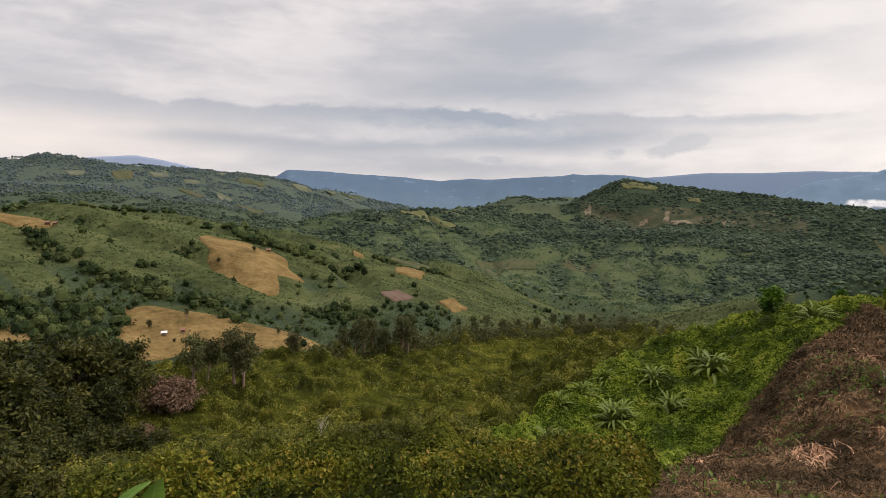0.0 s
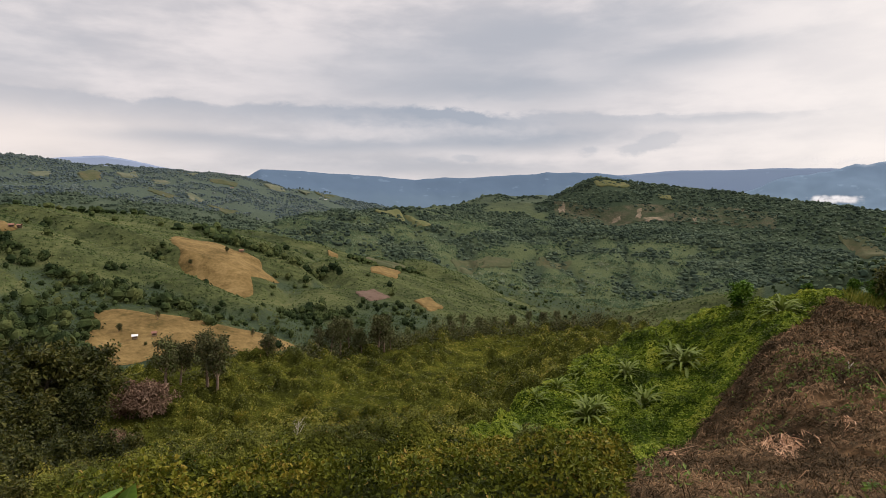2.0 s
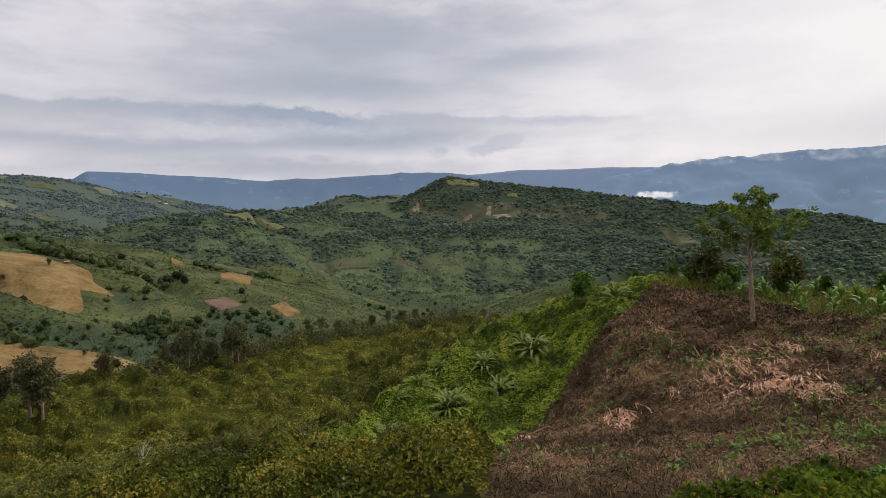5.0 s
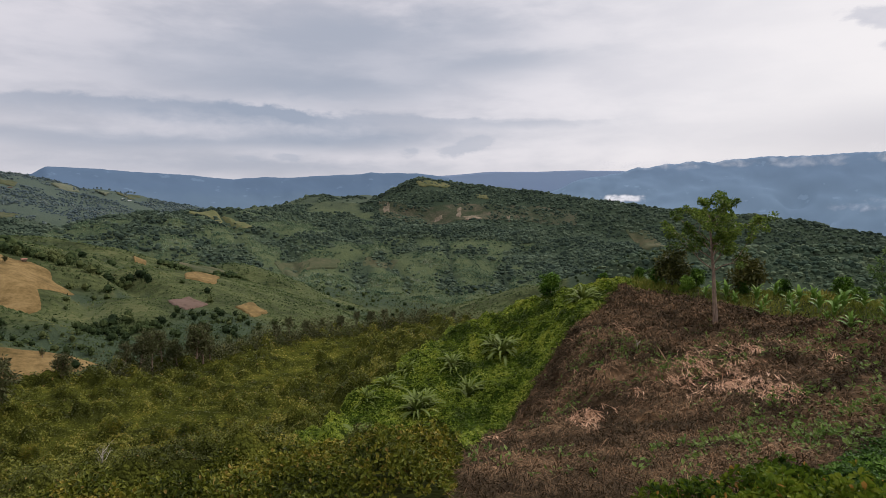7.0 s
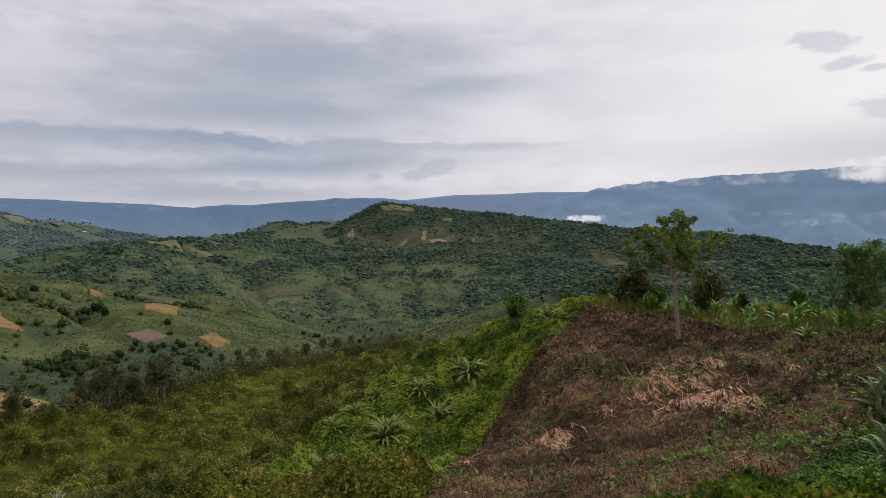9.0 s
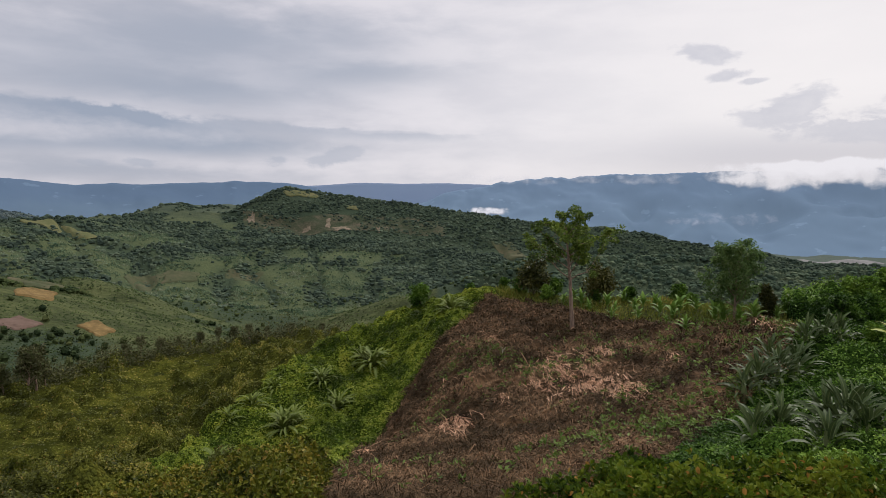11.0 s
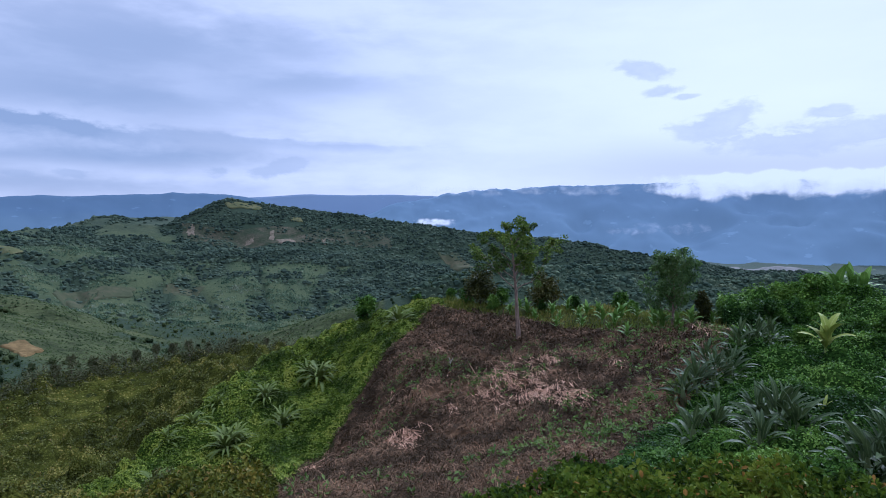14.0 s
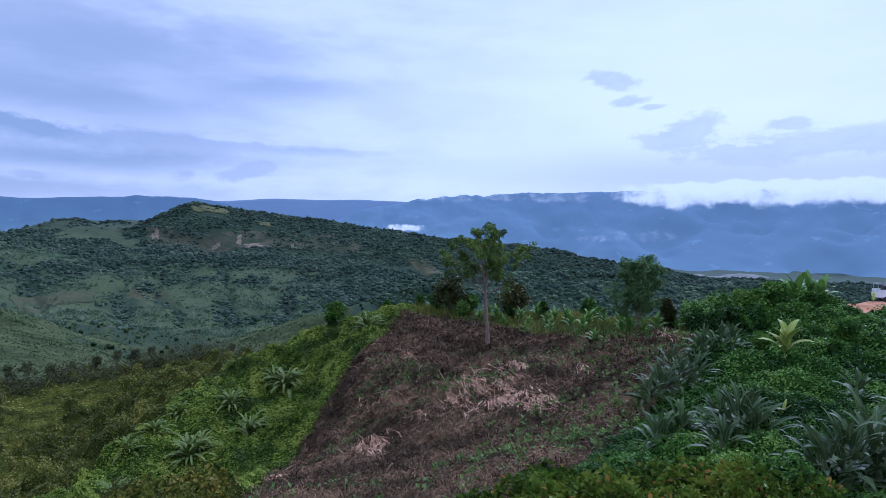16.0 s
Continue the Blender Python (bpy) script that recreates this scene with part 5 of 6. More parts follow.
def tree_parts(height, girth, clear, limbs, spread, leaf, per_tip, cluster, leaf_m, bark_m, bend=0.12, twigs=3, lean=0.03, drop=0.2, rise=(0.15, 0.6)):
    wood, tips = [], []
    trunk, _ = limb((0, 0, -0.15), (lean, lean * 0.4, 1), height * 0.8, 0.05, 8, 0.05)
    wood.append(tube(trunk, np.linspace(girth * 1.15, girth * 0.3, len(trunk)), 9))
    tips.append(trunk[-1])
    for k in range(limbs):
        f = clear + (0.97 - clear) * (k + rng.random() * 0.6) / limbs
        i = f * (len(trunk) - 1)
        p = trunk[int(i)] + (trunk[min(int(i) + 1, len(trunk) - 1)] - trunk[int(i)]) * (i % 1)
        a = k * 2.4 + rng.uniform(-0.4, 0.4)
        reach = spread * (1.1 - 0.55 * (f - clear) / (1 - clear)) * rng.uniform(0.75, 1.15)
        pts, d = limb(p, (math.cos(a), math.sin(a), rng.uniform(*rise)), reach, bend)
        g = girth * 0.42 * (1.1 - f * 0.6)
        wood.append(tube(pts, np.linspace(g, g * 0.25, len(pts)), 6))
        tips += pts[3:]
        for _ in range(twigs):
            j = rng.integers(2, len(pts))
            q, d2 = limb(pts[j], unit(d + rng.normal(size=3) * 0.8), reach * rng.uniform(0.3, 0.5), bend, 3)
            wood.append(tube(q, np.linspace(g * 0.4, g * 0.12, len(q)), 4))
            tips += q[2:]
    trunk_me = raw_mesh("trunk", *join(wood), bark_m, True)
    tips = np.array(tips)
    idx = np.repeat(np.arange(len(tips)), per_tip)
    d = ball_dirs(len(idx))
    pos = tips[idx] + d * (cluster * rng.uniform(0.5, 1.25, len(tips))[idx] * rng.random(len(idx)) ** 0.5)[:, None] * np.array([1, 1, 0.7])
    aim = unit(d * 0.8 + rng.normal(size=d.shape) * 0.5 + np.array([0, 0, 0.2]))
    size = leaf * rng.uniform(0.7, 1.3, len(idx))
    crown_me = raw_mesh("crown", *leaf_arrays(pos, aim, size, size * 0.55, droop=drop), leaf_m)
    return trunk_me, crown_me


def plant_tree(name, label, bearing, distance, meshes, group="", size=1.0, rz=0.0, category="tree"):
    x, y = place(bearing, distance)
    root = thing(name, label, category, group, at=(x, y, ground_z(x, y)), rz=rz)
    root.scale = (size, size, size)
    part("trunk", meshes[0], root)
    if meshes[1]:
        part("crown", meshes[1], root)
    return root


rng = np.random.default_rng(23)
lone = tree_parts(6.4, 0.1, 0.5, 17, 2.05, 0.12, 58, 0.155, M_TREE, M_BARK, 0.07, 4, 0.0, rise=(0.3, 0.85))
plant_tree("tree", "lone tree with bare trunk and yellow-green crown on the cleared slope", 42.8, 29.2, lone)
rng = np.random.default_rng(5)
feather = tree_parts(4.1, 0.055, 0.22, 22, 1.2, 0.12, 36, 0.19, M_TREE2, M_BARK, 0.12, 4, 0.01, 0.35)
plant_tree("tree", "slender feathery light green tree on the crest", 56.4, 28.8, feather)
shrubby = tree_parts(2.2, 0.06, 0.1, 14, 0.95, 0.19, 20, 0.32, M_DARK, M_BARK_DARK, 0.15, 3)
leafy = tree_parts(2.2, 0.06, 0.1, 14, 0.95, 0.17, 24, 0.32, M_BANKVINE, M_BARK_DARK, 0.15, 3)
plant_tree("bush", "round dark green bush behind the crest of the slope", 39.2, 36.5, shrubby, size=1.05, category="bush")
plant_tree("bush", "dark green bush behind the lone tree", 45.2, 35.5, shrubby, size=1.0, rz=2.0, category="bush")
small = tree_parts(1.9, 0.05, 0.15, 12, 0.6, 0.15, 24, 0.24, M_BANKVINE, M_BARK_DARK, 0.2, 3)
plant_tree("bush", "small rounded green bush on the end of the spur", 28.6, 39.5, small, size=1.1, category="bush")
plant_tree("bush", "small leafy bush on the crest", 52.0, 35.5, small, size=0.75, rz=1.0, category="bush")
narrow = tree_parts(1.9, 0.04, 0.1, 10, 0.35, 0.13, 40, 0.16, M_DARK, M_BARK_DARK, 0.3, 2)
plant_tree("bush", "narrow dark green bush beside the feathery tree", 59.0, 29.5, narrow, category="bush")

for b, d, k in ((-41, 16, 0.75), (-38, 19, 0.9), (-35.5, 16.5, 0.7), (-33, 20, 0.8), (-36, 24, 1.1), (-31, 25, 0.9), (-29, 21, 0.6), (-40, 26, 1.2), (-33.5, 29, 1.1), (-27.5, 29, 0.8), (-30, 33, 1.0), (-38, 31, 1.3), (-25.5, 34, 0.7), (-43, 21, 1.0), (-34, 14, 0.5), (-39, 13.2, 0.5)):
    plant_tree("bush", "dark green bush in the undergrowth below the trees", b, d, shrubby, "undergrowth bushes", k, b * 2, "bush")
for b, d, k in ((63.0, 29.5, 0.8), (64.2, 27.5, 0.9), (65.2, 31, 1.0), (66.4, 28.5, 0.8), (67.2, 32, 1.1), (68.4, 30, 0.9), (69.6, 27, 0.7), (71.2, 24, 0.8), (72.0, 29, 0.9), (66.0, 25, 0.6), (69.8, 33.5, 1.0)):
    plant_tree("bush", "dark green small-leaved bush on the bank", b, d, leafy, "bank bushes", k * 0.78, b * 2, "bush")
rounded = tree_parts(2.0, 0.06, 0.08, 16, 1.1, 0.13, 34, 0.34, M_BUSH, M_BARK_DARK, 0.12, 3)
for b, d, k in ((1.4, 52, 1.0), (-1.0, 46, 0.8), (-4.6, 40, 0.9), (-10.5, 55, 0.9), (-7.0, 47, 0.8), (6.0, 60, 0.7), (-16.5, 50, 0.8), (12.0, 62, 0.8)):
    plant_tree("bush", "rounded olive green bush standing out of the shrubs", b, d, rounded, "bushes on the shrub hill", k, b, "bush")

dark = [tree_parts(6.6, 0.17, 0.15, 17, 2.7, 0.28, 36, 0.62, M_DARK, M_BARK_DARK, 0.12, 4) for _ in range(2)]
for b, d, s, rz in ((-37.5, 42, 1.25, 0.3), (-34.3, 46, 1.15, 1.2), (-31.2, 49, 1.3, 2.9), (-28.6, 52, 1.1, 4.4), (-39.5, 36, 1.1, 5.0), (-33.2, 40, 0.8, 2.2), (-36.4, 36, 0.9, 3.3), (-29.6, 45, 0.8, 1.7)):
    plant_tree("tree", "dense dark green tree on the hillside below the viewpoint", b, d, dark[int(rz) % 2], "dark hillside trees", s, rz)
brown = [tree_parts(5.2, 0.12, 0.4, 13, 1.3, 0.22, 11, 0.42, M_BROWNLEAF, M_BARK, 0.3, 3), tree_parts(4.6, 0.1, 0.3, 13, 1.5, 0.24, 17, 0.46, M_BROWNLEAF, M_BARK, 0.25, 3)]
for b, d, s, k, rz in ((-22.6, 58, 1.15, 0, 0.4), (-21.4, 61, 1.0, 1, 1.5), (-18.4, 58, 1.3, 1, 2.1), (-19.2, 60, 1.2, 0, 3.1), (-14.1, 70, 0.8, 1, 0.0)):
    plant_tree("tree", "half-bare brownish tree on the hill shoulder", b, d, brown[k], "trees on the hill shoulder", s, rz)
for b, d, s, k, rz in ((-9.4, 76, 0.8, 0, 0.2), (-8.3, 77, 1.0, 1, 0.7), (-7.4, 78, 1.1, 0, 1.7), (-6.6, 79, 1.0, 0, 2.7), (-5.4, 80, 0.8, 1, 3.5), (-3.9, 79, 1.3, 1, 1.1), (-3.3, 81, 1.1, 0, 4.1), (-2.7, 83, 0.6, 0, 5.0), (3.0, 93, 0.62, 0, 1.0), (4.2, 95, 0.7, 0, 2.2), (5.6, 95, 0.6, 1, 0.2),
                       (7.2, 97, 0.5, 0, 3.1), (9.0, 98, 0.55, 1, 4.0), (10.4, 99, 0.6, 0, 5.1), (11.6, 99, 0.62, 1, 0.6), (13.0, 98, 0.6, 0, 1.9), (14.6, 98, 0.5, 0, 2.8), (16.8, 96, 0.5, 1, 3.9), (19.5, 92, 0.45, 0, 4.6)):
    plant_tree("tree", "small brownish tree along the far edge of the shrub hill", b, d, brown[k], "trees along the hill edge", s, rz)


for b, d, s, k, rz in ((-26.0, 254, 0.95, 1, 0.1), (-23.0, 262, 1.0, 0, 1.3), (-24.0, 240, 0.5, 1, 2.3), (-15.2, 252, 0.9, 0, 3.0), (-17.8, 246, 0.4, 1, 4.0), (-20.3, 372, 0.9, 1, 0.6), (-17.2, 402, 1.1, 1, 5.2)):
    plant_tree("tree", "single small tree standing in the stubble field", b, d, brown[k], "field trees", s, rz)


def twiggy(height, girth, limbs, spread, bark_m):
    return tree_parts(height, girth, 0.15, limbs, spread, 0.1, 1, 0.05, bark_m, bark_m, 0.25, 4)[0]


plant_tree("dead_sapling", "bleached leafless sapling among the bushes", -11.6, 21, (twiggy(1.9, 0.045, 12, 0.6, M_BARK_PALE), None), category="dead tree")
pink = tree_parts(2.7, 0.06, 0.08, 18, 2.0, 0.26, 24, 0.5, M_PINKTWIG, M_PINKTWIG, 0.1, 5)
plant_tree("dead_shrub", "leafless pinkish grey shrub with a rounded crown", -24.4, 54, pink, category="dead shrub")
plant_tree("dead_shrub", "leafless grey-brown shrub on the hill", -26.6, 45, pink, size=0.6, rz=2.0, category="dead shrub")


# scrub along the far edge of the hill
x, y = polar_scatter(1700, -12, 22, 66, 101)
b, r = bearings(x, y)
edge_r = np.interp(b, [-12, -7, 2.5, 9.4, 14, 18.5, 23], [74, 80, 92, 97, 97, 92, 80])
keep = np.abs(r - edge_r) < 3.2
x, y = x[keep], y[keep]
R = 0.4 + 1.5 * rng.random(len(x)) ** 2
thing("edge_scrub", "brownish scrub along the far edge of the shrub hill", "scrub", kind="stuff",
      data=raw_mesh("edge_scrub", *shrub_leaves(x, y, land(x, y), R, R * rng.uniform(0.8, 2.0, len(x)), np.full(len(x), 0.3), 0.4), M_BROWNLEAF))


# ---------------------------------------------------------------- broad-leaved plants
def blade_mesh(name, mat, length, width, rise, arch, twist):
    """One long leaf: arching midrib, folded blade, tapered ends."""
    steps = 7
    t = np.linspace(0, 1, steps + 1)
    ang = radians(rise) - radians(arch) * t ** 1.5
    dx, dz = np.cos(ang), np.sin(ang)
    rx = np.concatenate([[0], np.cumsum((dx[1:] + dx[:-1]) / 2)]) * length / steps
    rz = np.concatenate([[0], np.cumsum((dz[1:] + dz[:-1]) / 2)]) * length / steps
    w = width * np.clip(np.sin(math.pi * (0.06 + 0.92 * t ** 0.8)), 0.05, 1) ** 0.75
    roll = twist * t
    rows, uv = [], []
    for k in range(steps + 1):
        for s in (-1, 0, 1):
            lift = abs(s) * w[k] * 0.12
            rows.append((rx[k] - math.sin(ang[k]) * lift, s * w[k] / 2 * math.cos(roll[k]), rz[k] + math.cos(ang[k]) * lift + s * w[k] / 2 * math.sin(roll[k])))
    faces = [(3 * k + s, 3 * k + 3 + s, 3 * k + 4 + s, 3 * k + 1 + s) for k in range(steps) for s in (0, 1)]
    me = raw_mesh(name, np.array(rows), np.array(faces)[:, ::-1], mat, True)
    layer = me.uv_layers.new(name="UVMap")
    fl = np.array(faces)[:, ::-1]
    layer.data.foreach_set("uv", np.stack([fl % 3 - 1, (fl // 3) / steps], -1).astype(np.float32).ravel())
    return me


BLADES = {}
for key, mat, width in (("strap", M_BLADE, 0.17), ("pale", M_BLADE_PALE, 0.11), ("paddle", M_BLADE_LIGHT, 0.24), ("yellow", M_BLADE_YELLOW, 0.22), ("dead", M_BLADE_DEAD, 0.10)):
    soft = 0.75 if key in ("paddle", "yellow") else 1.0
    BLADES[key] = [blade_mesh("leaf", mat, 1.0, width * w, r if soft == 1 else 40 + r * 0.5, a * (0.62 if key == "strap" else soft), tw) for w, r, a, tw in ((1.0, 78, 80, 0.2), (1.15, 62, 100, -0.3), (0.9, 50, 105, 0.35), (1.05, 34, 85, -0.2), (0.95, 86, 120, 0.1))]


def rosette(name, label, bearing, distance, leaves, length, key, group="", dead=0, stem=0.12, spin=0.0, lift=0.0, upright=False, category="plant"):
    x, y = place(bearing, distance)
    root = thing(name, label, category, group, at=(x, y, ground_z(x, y) + lift), rz=spin)
    me = raw_mesh("stem", *tube([(0, 0, -0.2 - lift), (0.01, 0, stem * 0.6), (0, 0.01, stem + length * 0.25)], [0.05 * length, 0.045 * length, 0.012 * length], 6), BLADES[key][0].materials[0], True)
    part("stem", me, root)
    for k in range(leaves + dead):
        f = k / max(leaves - 1, 1)
        kind = "dead" if k >= leaves else key
        variant = 3 if k >= leaves else (0, 4)[k % 2] if upright else (0, 4, 1, 2, 3)[min(int(f * 5), 4)]
        ob = part("leaf", BLADES[kind][variant], root, "withered brown leaf" if k >= leaves else "")
        s = length * rng.uniform(0.75, 1.15) * (0.8 if k >= leaves else 1)
        ob.scale = (s, s * rng.uniform(0.85, 1.2), s)
        ob.location = (0, 0, stem * (1 - 0.7 * f))
        ob.rotation_euler = (rng.uniform(-0.15, 0.15), rng.uniform(-0.2, 0.2) + (0.5 if k >= leaves else 0), k * 2.4 + rng.uniform(-0.3, 0.3))
    return root


STRAP = "clump of long grey-green strap leaves among vines"
for b, d, n, s, dead in ((24.2, 33.0, 32, 1.6, 3), (23.2, 33.6, 22, 1.3, 0), (20.9, 28.9, 24, 1.2, 3), (16.0, 27.2, 30, 1.3, 1), (16.8, 27.6, 18, 1.1, 0), (10.1, 23.1, 22, 1.0, 0),
                         (19.4, 31.6, 20, 1.1, 0), (31.6, 34.4, 28, 1.35, 1), (13.2, 29.5, 16, 1.0, 0), (11.2, 28.0, 16, 0.95, 0), (15.2, 31.2, 14, 1.0, 0)):
    rosette("strap_leaf_plant", STRAP + (", some leaves withered" if dead else ""), b, d, int(n * 1.6), s, "pale", "strap-leaf plants", dead, spin=b)


def fountain(label, bearing, distance, leaves, spread, length, spin, dead=0):
    """A crowded clump: broad short blades at all heights, the inner ones upright, the outer ones drooping."""
    x, y = place(bearing, distance)
    root = thing("strap_leaf_plant", label, "plant", "bank strap-leaf plants", at=(x, y, ground_z(x, y) + 0.1), rz=spin)
    part("stem", raw_mesh("stem", *tube([(0, 0, -0.3), (0.02, 0, 0.2), (0, 0.02, 0.55)], [0.09, 0.08, 0.03], 6), M_BLADE, True), root)
    for k in range(leaves + dead):
        f = math.sqrt((k + 0.5) / leaves) if k < leaves else 0.9
        a = k * 2.4 + rng.uniform(-0.4, 0.4)
        out = spread * f * rng.uniform(0.5, 1.0)
        ob = part("leaf", BLADES["strap" if k < leaves else "dead"][(4, 0, 0, 1, 2)[min(int(f * 5), 4)]], root, "" if k < leaves else "withered brown leaf")
        s = length * rng.uniform(0.7, 1.2)
        ob.scale = (s, s * rng.uniform(0.9, 1.3), s)
        ob.location = (math.cos(a) * out * 0.55, math.sin(a) * out * 0.55, (1 - f * f) * spread * 0.75 + rng.uniform(0.0, 0.22))
        ob.rotation_euler = (rng.uniform(-0.35, 0.35), rng.uniform(-0.3, 0.3) + 0.45 * f, a)


BANK = "large clump of dark blue-green strap leaves on the bank"
for b, d, n, s in ((64.9, 14.0, 64, 1.05), (63.4, 14.6, 40, 0.85), (66.3, 13.6, 34, 0.8), (65.6, 15.4, 30, 0.8), (63.6, 12.8, 20, 0.6), (59.9, 20.0, 50, 1.15), (58.4, 19.3, 40, 1.0), (61.2, 20.6, 40, 1.05), (59.2, 21.4, 34, 1.0), (57.4, 18.6, 24, 0.8),
                   (61.8, 23.0, 36, 1.1), (63.0, 23.6, 36, 1.1), (64.0, 24.2, 28, 1.0), (60.2, 14.4, 34, 0.75), (58.4, 13.8, 22, 0.6), (72.6, 11.4, 60, 1.0), (74.4, 12.0, 50, 1.0), (71.0, 11.2, 34, 0.8), (76.2, 12.0, 44, 0.95), (73.6, 13.2, 34, 0.9), (73.0, 19.5, 24, 0.8)):
    fountain(BANK, b, d, int(n * 1.25), s if d < 16 else s * 0.8, 0.54, d, 1 if n == 64 else 0)
CREST = "low light green broad-leaved plant along the crest of the slope"
for b, d, n, s in ((42.0, 34.5, 8, 0.7), (43.6, 34.0, 10, 0.95), (44.3, 33.0, 8, 0.7), (45.9, 33.6, 9, 1.0), (46.6, 32.2, 7, 0.75), (48.3, 32.2, 9, 0.95), (49.0, 33.2, 8, 0.8), (50.4, 31.6, 9, 1.05), (51.5, 30.2, 9, 1.1), (52.0, 31.4, 8, 1.15),
                   (51.0, 29.6, 7, 0.6), (54.9, 29.2, 10, 1.0), (55.6, 28.6, 10, 0.95), (56.8, 28.2, 11, 0.9), (57.9, 28.2, 11, 1.0), (59.6, 29.2, 8, 0.8), (61.2, 29.4, 9, 0.95), (46.3, 30.6, 7, 0.8), (52.6, 28.4, 7, 0.75), (42.9, 35.2, 8, 0.85),
                   (47.3, 34.4, 8, 0.9), (50.0, 33.4, 8, 0.85), (53.4, 31.6, 7, 0.8), (58.9, 30.4, 8, 0.85), (62.3, 30.2, 8, 0.85), (48.6, 30.6, 7, 0.7), (57.2, 27.3, 7, 0.6)):
    rosette("broad_leaf_plant", CREST, b, d, n + 5, s * rng.uniform(0.55, 0.72), "paddle", "crest plants", 1 if n == 7 else 0, stem=0.5 * s, spin=b * 3)
for b, d, k in ((40.4, 35.6, 0.55), (41.2, 36.6, 0.7), (44.9, 35.0, 0.5), (47.9, 35.2, 0.55), (53.0, 33.4, 0.5), (55.0, 31.0, 0.4), (60.4, 31.0, 0.55), (33.4, 38.6, 0.5), (36.4, 38.0, 0.55), (38.0, 37.6, 0.7)):
    plant_tree("bush", "low leafy bush in the grass of the crest", b, d, small, "crest bushes", k, b, "bush")
rosette("banana_plant", "young yellow-green banana plant on the bank", 68.0, 23.0, 15, 0.98, "yellow", stem=0.5, lift=0.3)
rosette("banana_plant", "young yellow-green banana plant among dark creepers", 68.0, 16.5, 5, 0.45, "yellow", stem=0.35, upright=True)
for b, d, s in ((68.6, 36.5, 1.35), (69.5, 37.0, 1.4), (70.3, 36.0, 1.2)):
    rosette("banana_plant", "banana plant on top of the bank against the mountains", b, d, 12, s, "paddle", "banana plants on the bank", stem=0.8, spin=b, lift=0.3)
for b, d in ((-31.0, 6.2), (-26.0, 6.4)):
    rosette("banana_plant", "pale green young leaf of a banana plant near the viewpoint", b, d, 2, 0.86, "paddle", "banana shoots", stem=0.35, spin=b, upright=True)

# ---------------------------------------------------------------- trees beyond the track
x, y = polar_scatter(60, 68, 84, 95, 130)
R = rng.uniform(1.2, 2.4, len(x))
thing("track_side_trees", "row of dark trees beyond the track", "trees", kind="stuff",
      data=raw_mesh("track_side_trees", *shrub_leaves(x, y, land(x, y), R, R * 1.3, np.full(len(x), 0.6), 0.6), M_DARK))

# grass along the crest behind the cleared slope
x, y = polar_scatter(30000, 29, 63, 28, 43)
keep = ~patch_mask(x, y, CLEARED) & ~in_strip(x, y)
x, y = x[keep], y[keep]
n = len(x)
pos = np.stack([x, y, land(x, y) - 0.03], 1)
aim = unit(np.stack([rng.normal(size=n) * 0.45, rng.normal(size=n) * 0.45, np.ones(n)], 1))
size = rng.uniform(0.18, 0.5, n) * (1 + fbm(x / 4, y / 4, 2)) * np.where(np.degrees(np.arctan2(x, y)) < 40, 1.4, 1.0)
thing("crest_grass", "long yellow-green grass on the crest of the spur", "grass", kind="stuff", data=raw_mesh("crest_grass", *leaf_arrays(pos, aim, size, size * 0.16), M_GRASS))

# ---------------------------------------------------------------- what lies on the cleared slope
def slope_points(n):
    x, y = polar_scatter(n, 20, 63, 6.8, 37)
    keep = patch_mask(x, y, CLEARED)
    return x[keep], y[keep]


def soil_z(x, y):
    return land(x, y) + 0.1 + 0.26 * (fbm(x / 0.7, y / 0.7, 3, 0.5) + 0.2)


# tufts of withered grass, combed down the slope
tx, ty = slope_points(12500)
nx, ny = polar_scatter(2600, 20, 50, 6.8, 17)
nigh = patch_mask(nx, ny, CLEARED)
tx, ty = np.concatenate([tx, nx[nigh]]), np.concatenate([ty, ny[nigh]])
keep = fbm(tx / 1.1 + 5, ty / 1.1, 3, 0.6) > rng.uniform(-0.9, 0.2, len(tx))
tx, ty = tx[keep], ty[keep]
idx = np.repeat(np.arange(len(tx)), 22)
n = len(idx)
x, y = tx[idx] + rng.normal(size=n) * 0.10, ty[idx] + rng.normal(size=n) * 0.10
pos = np.stack([x, y, soil_z(x, y) + rng.uniform(-0.02, 0.10, n)], 1)
comb = rng.normal(size=(len(tx), 2)) * 0.45 + np.array([-0.35, -0.75])
aim = unit(np.stack([comb[idx, 0] + rng.normal(size=n) * 0.55, comb[idx, 1] + rng.normal(size=n) * 0.55, rng.uniform(-0.1, 0.75, n)], 1))
size = rng.uniform(0.16, 0.46, n) * rng.uniform(0.6, 1.35, len(tx))[idx]
thing("withered_grass", "dark brown withered grass tufts over the cleared slope", "grass", kind="stuff", data=raw_mesh("withered_grass", *grass_arrays(pos, aim, size, np.hypot(x, y) * rng.uniform(0.0007, 0.0018, n), 0.35), M_DEADGRASS))

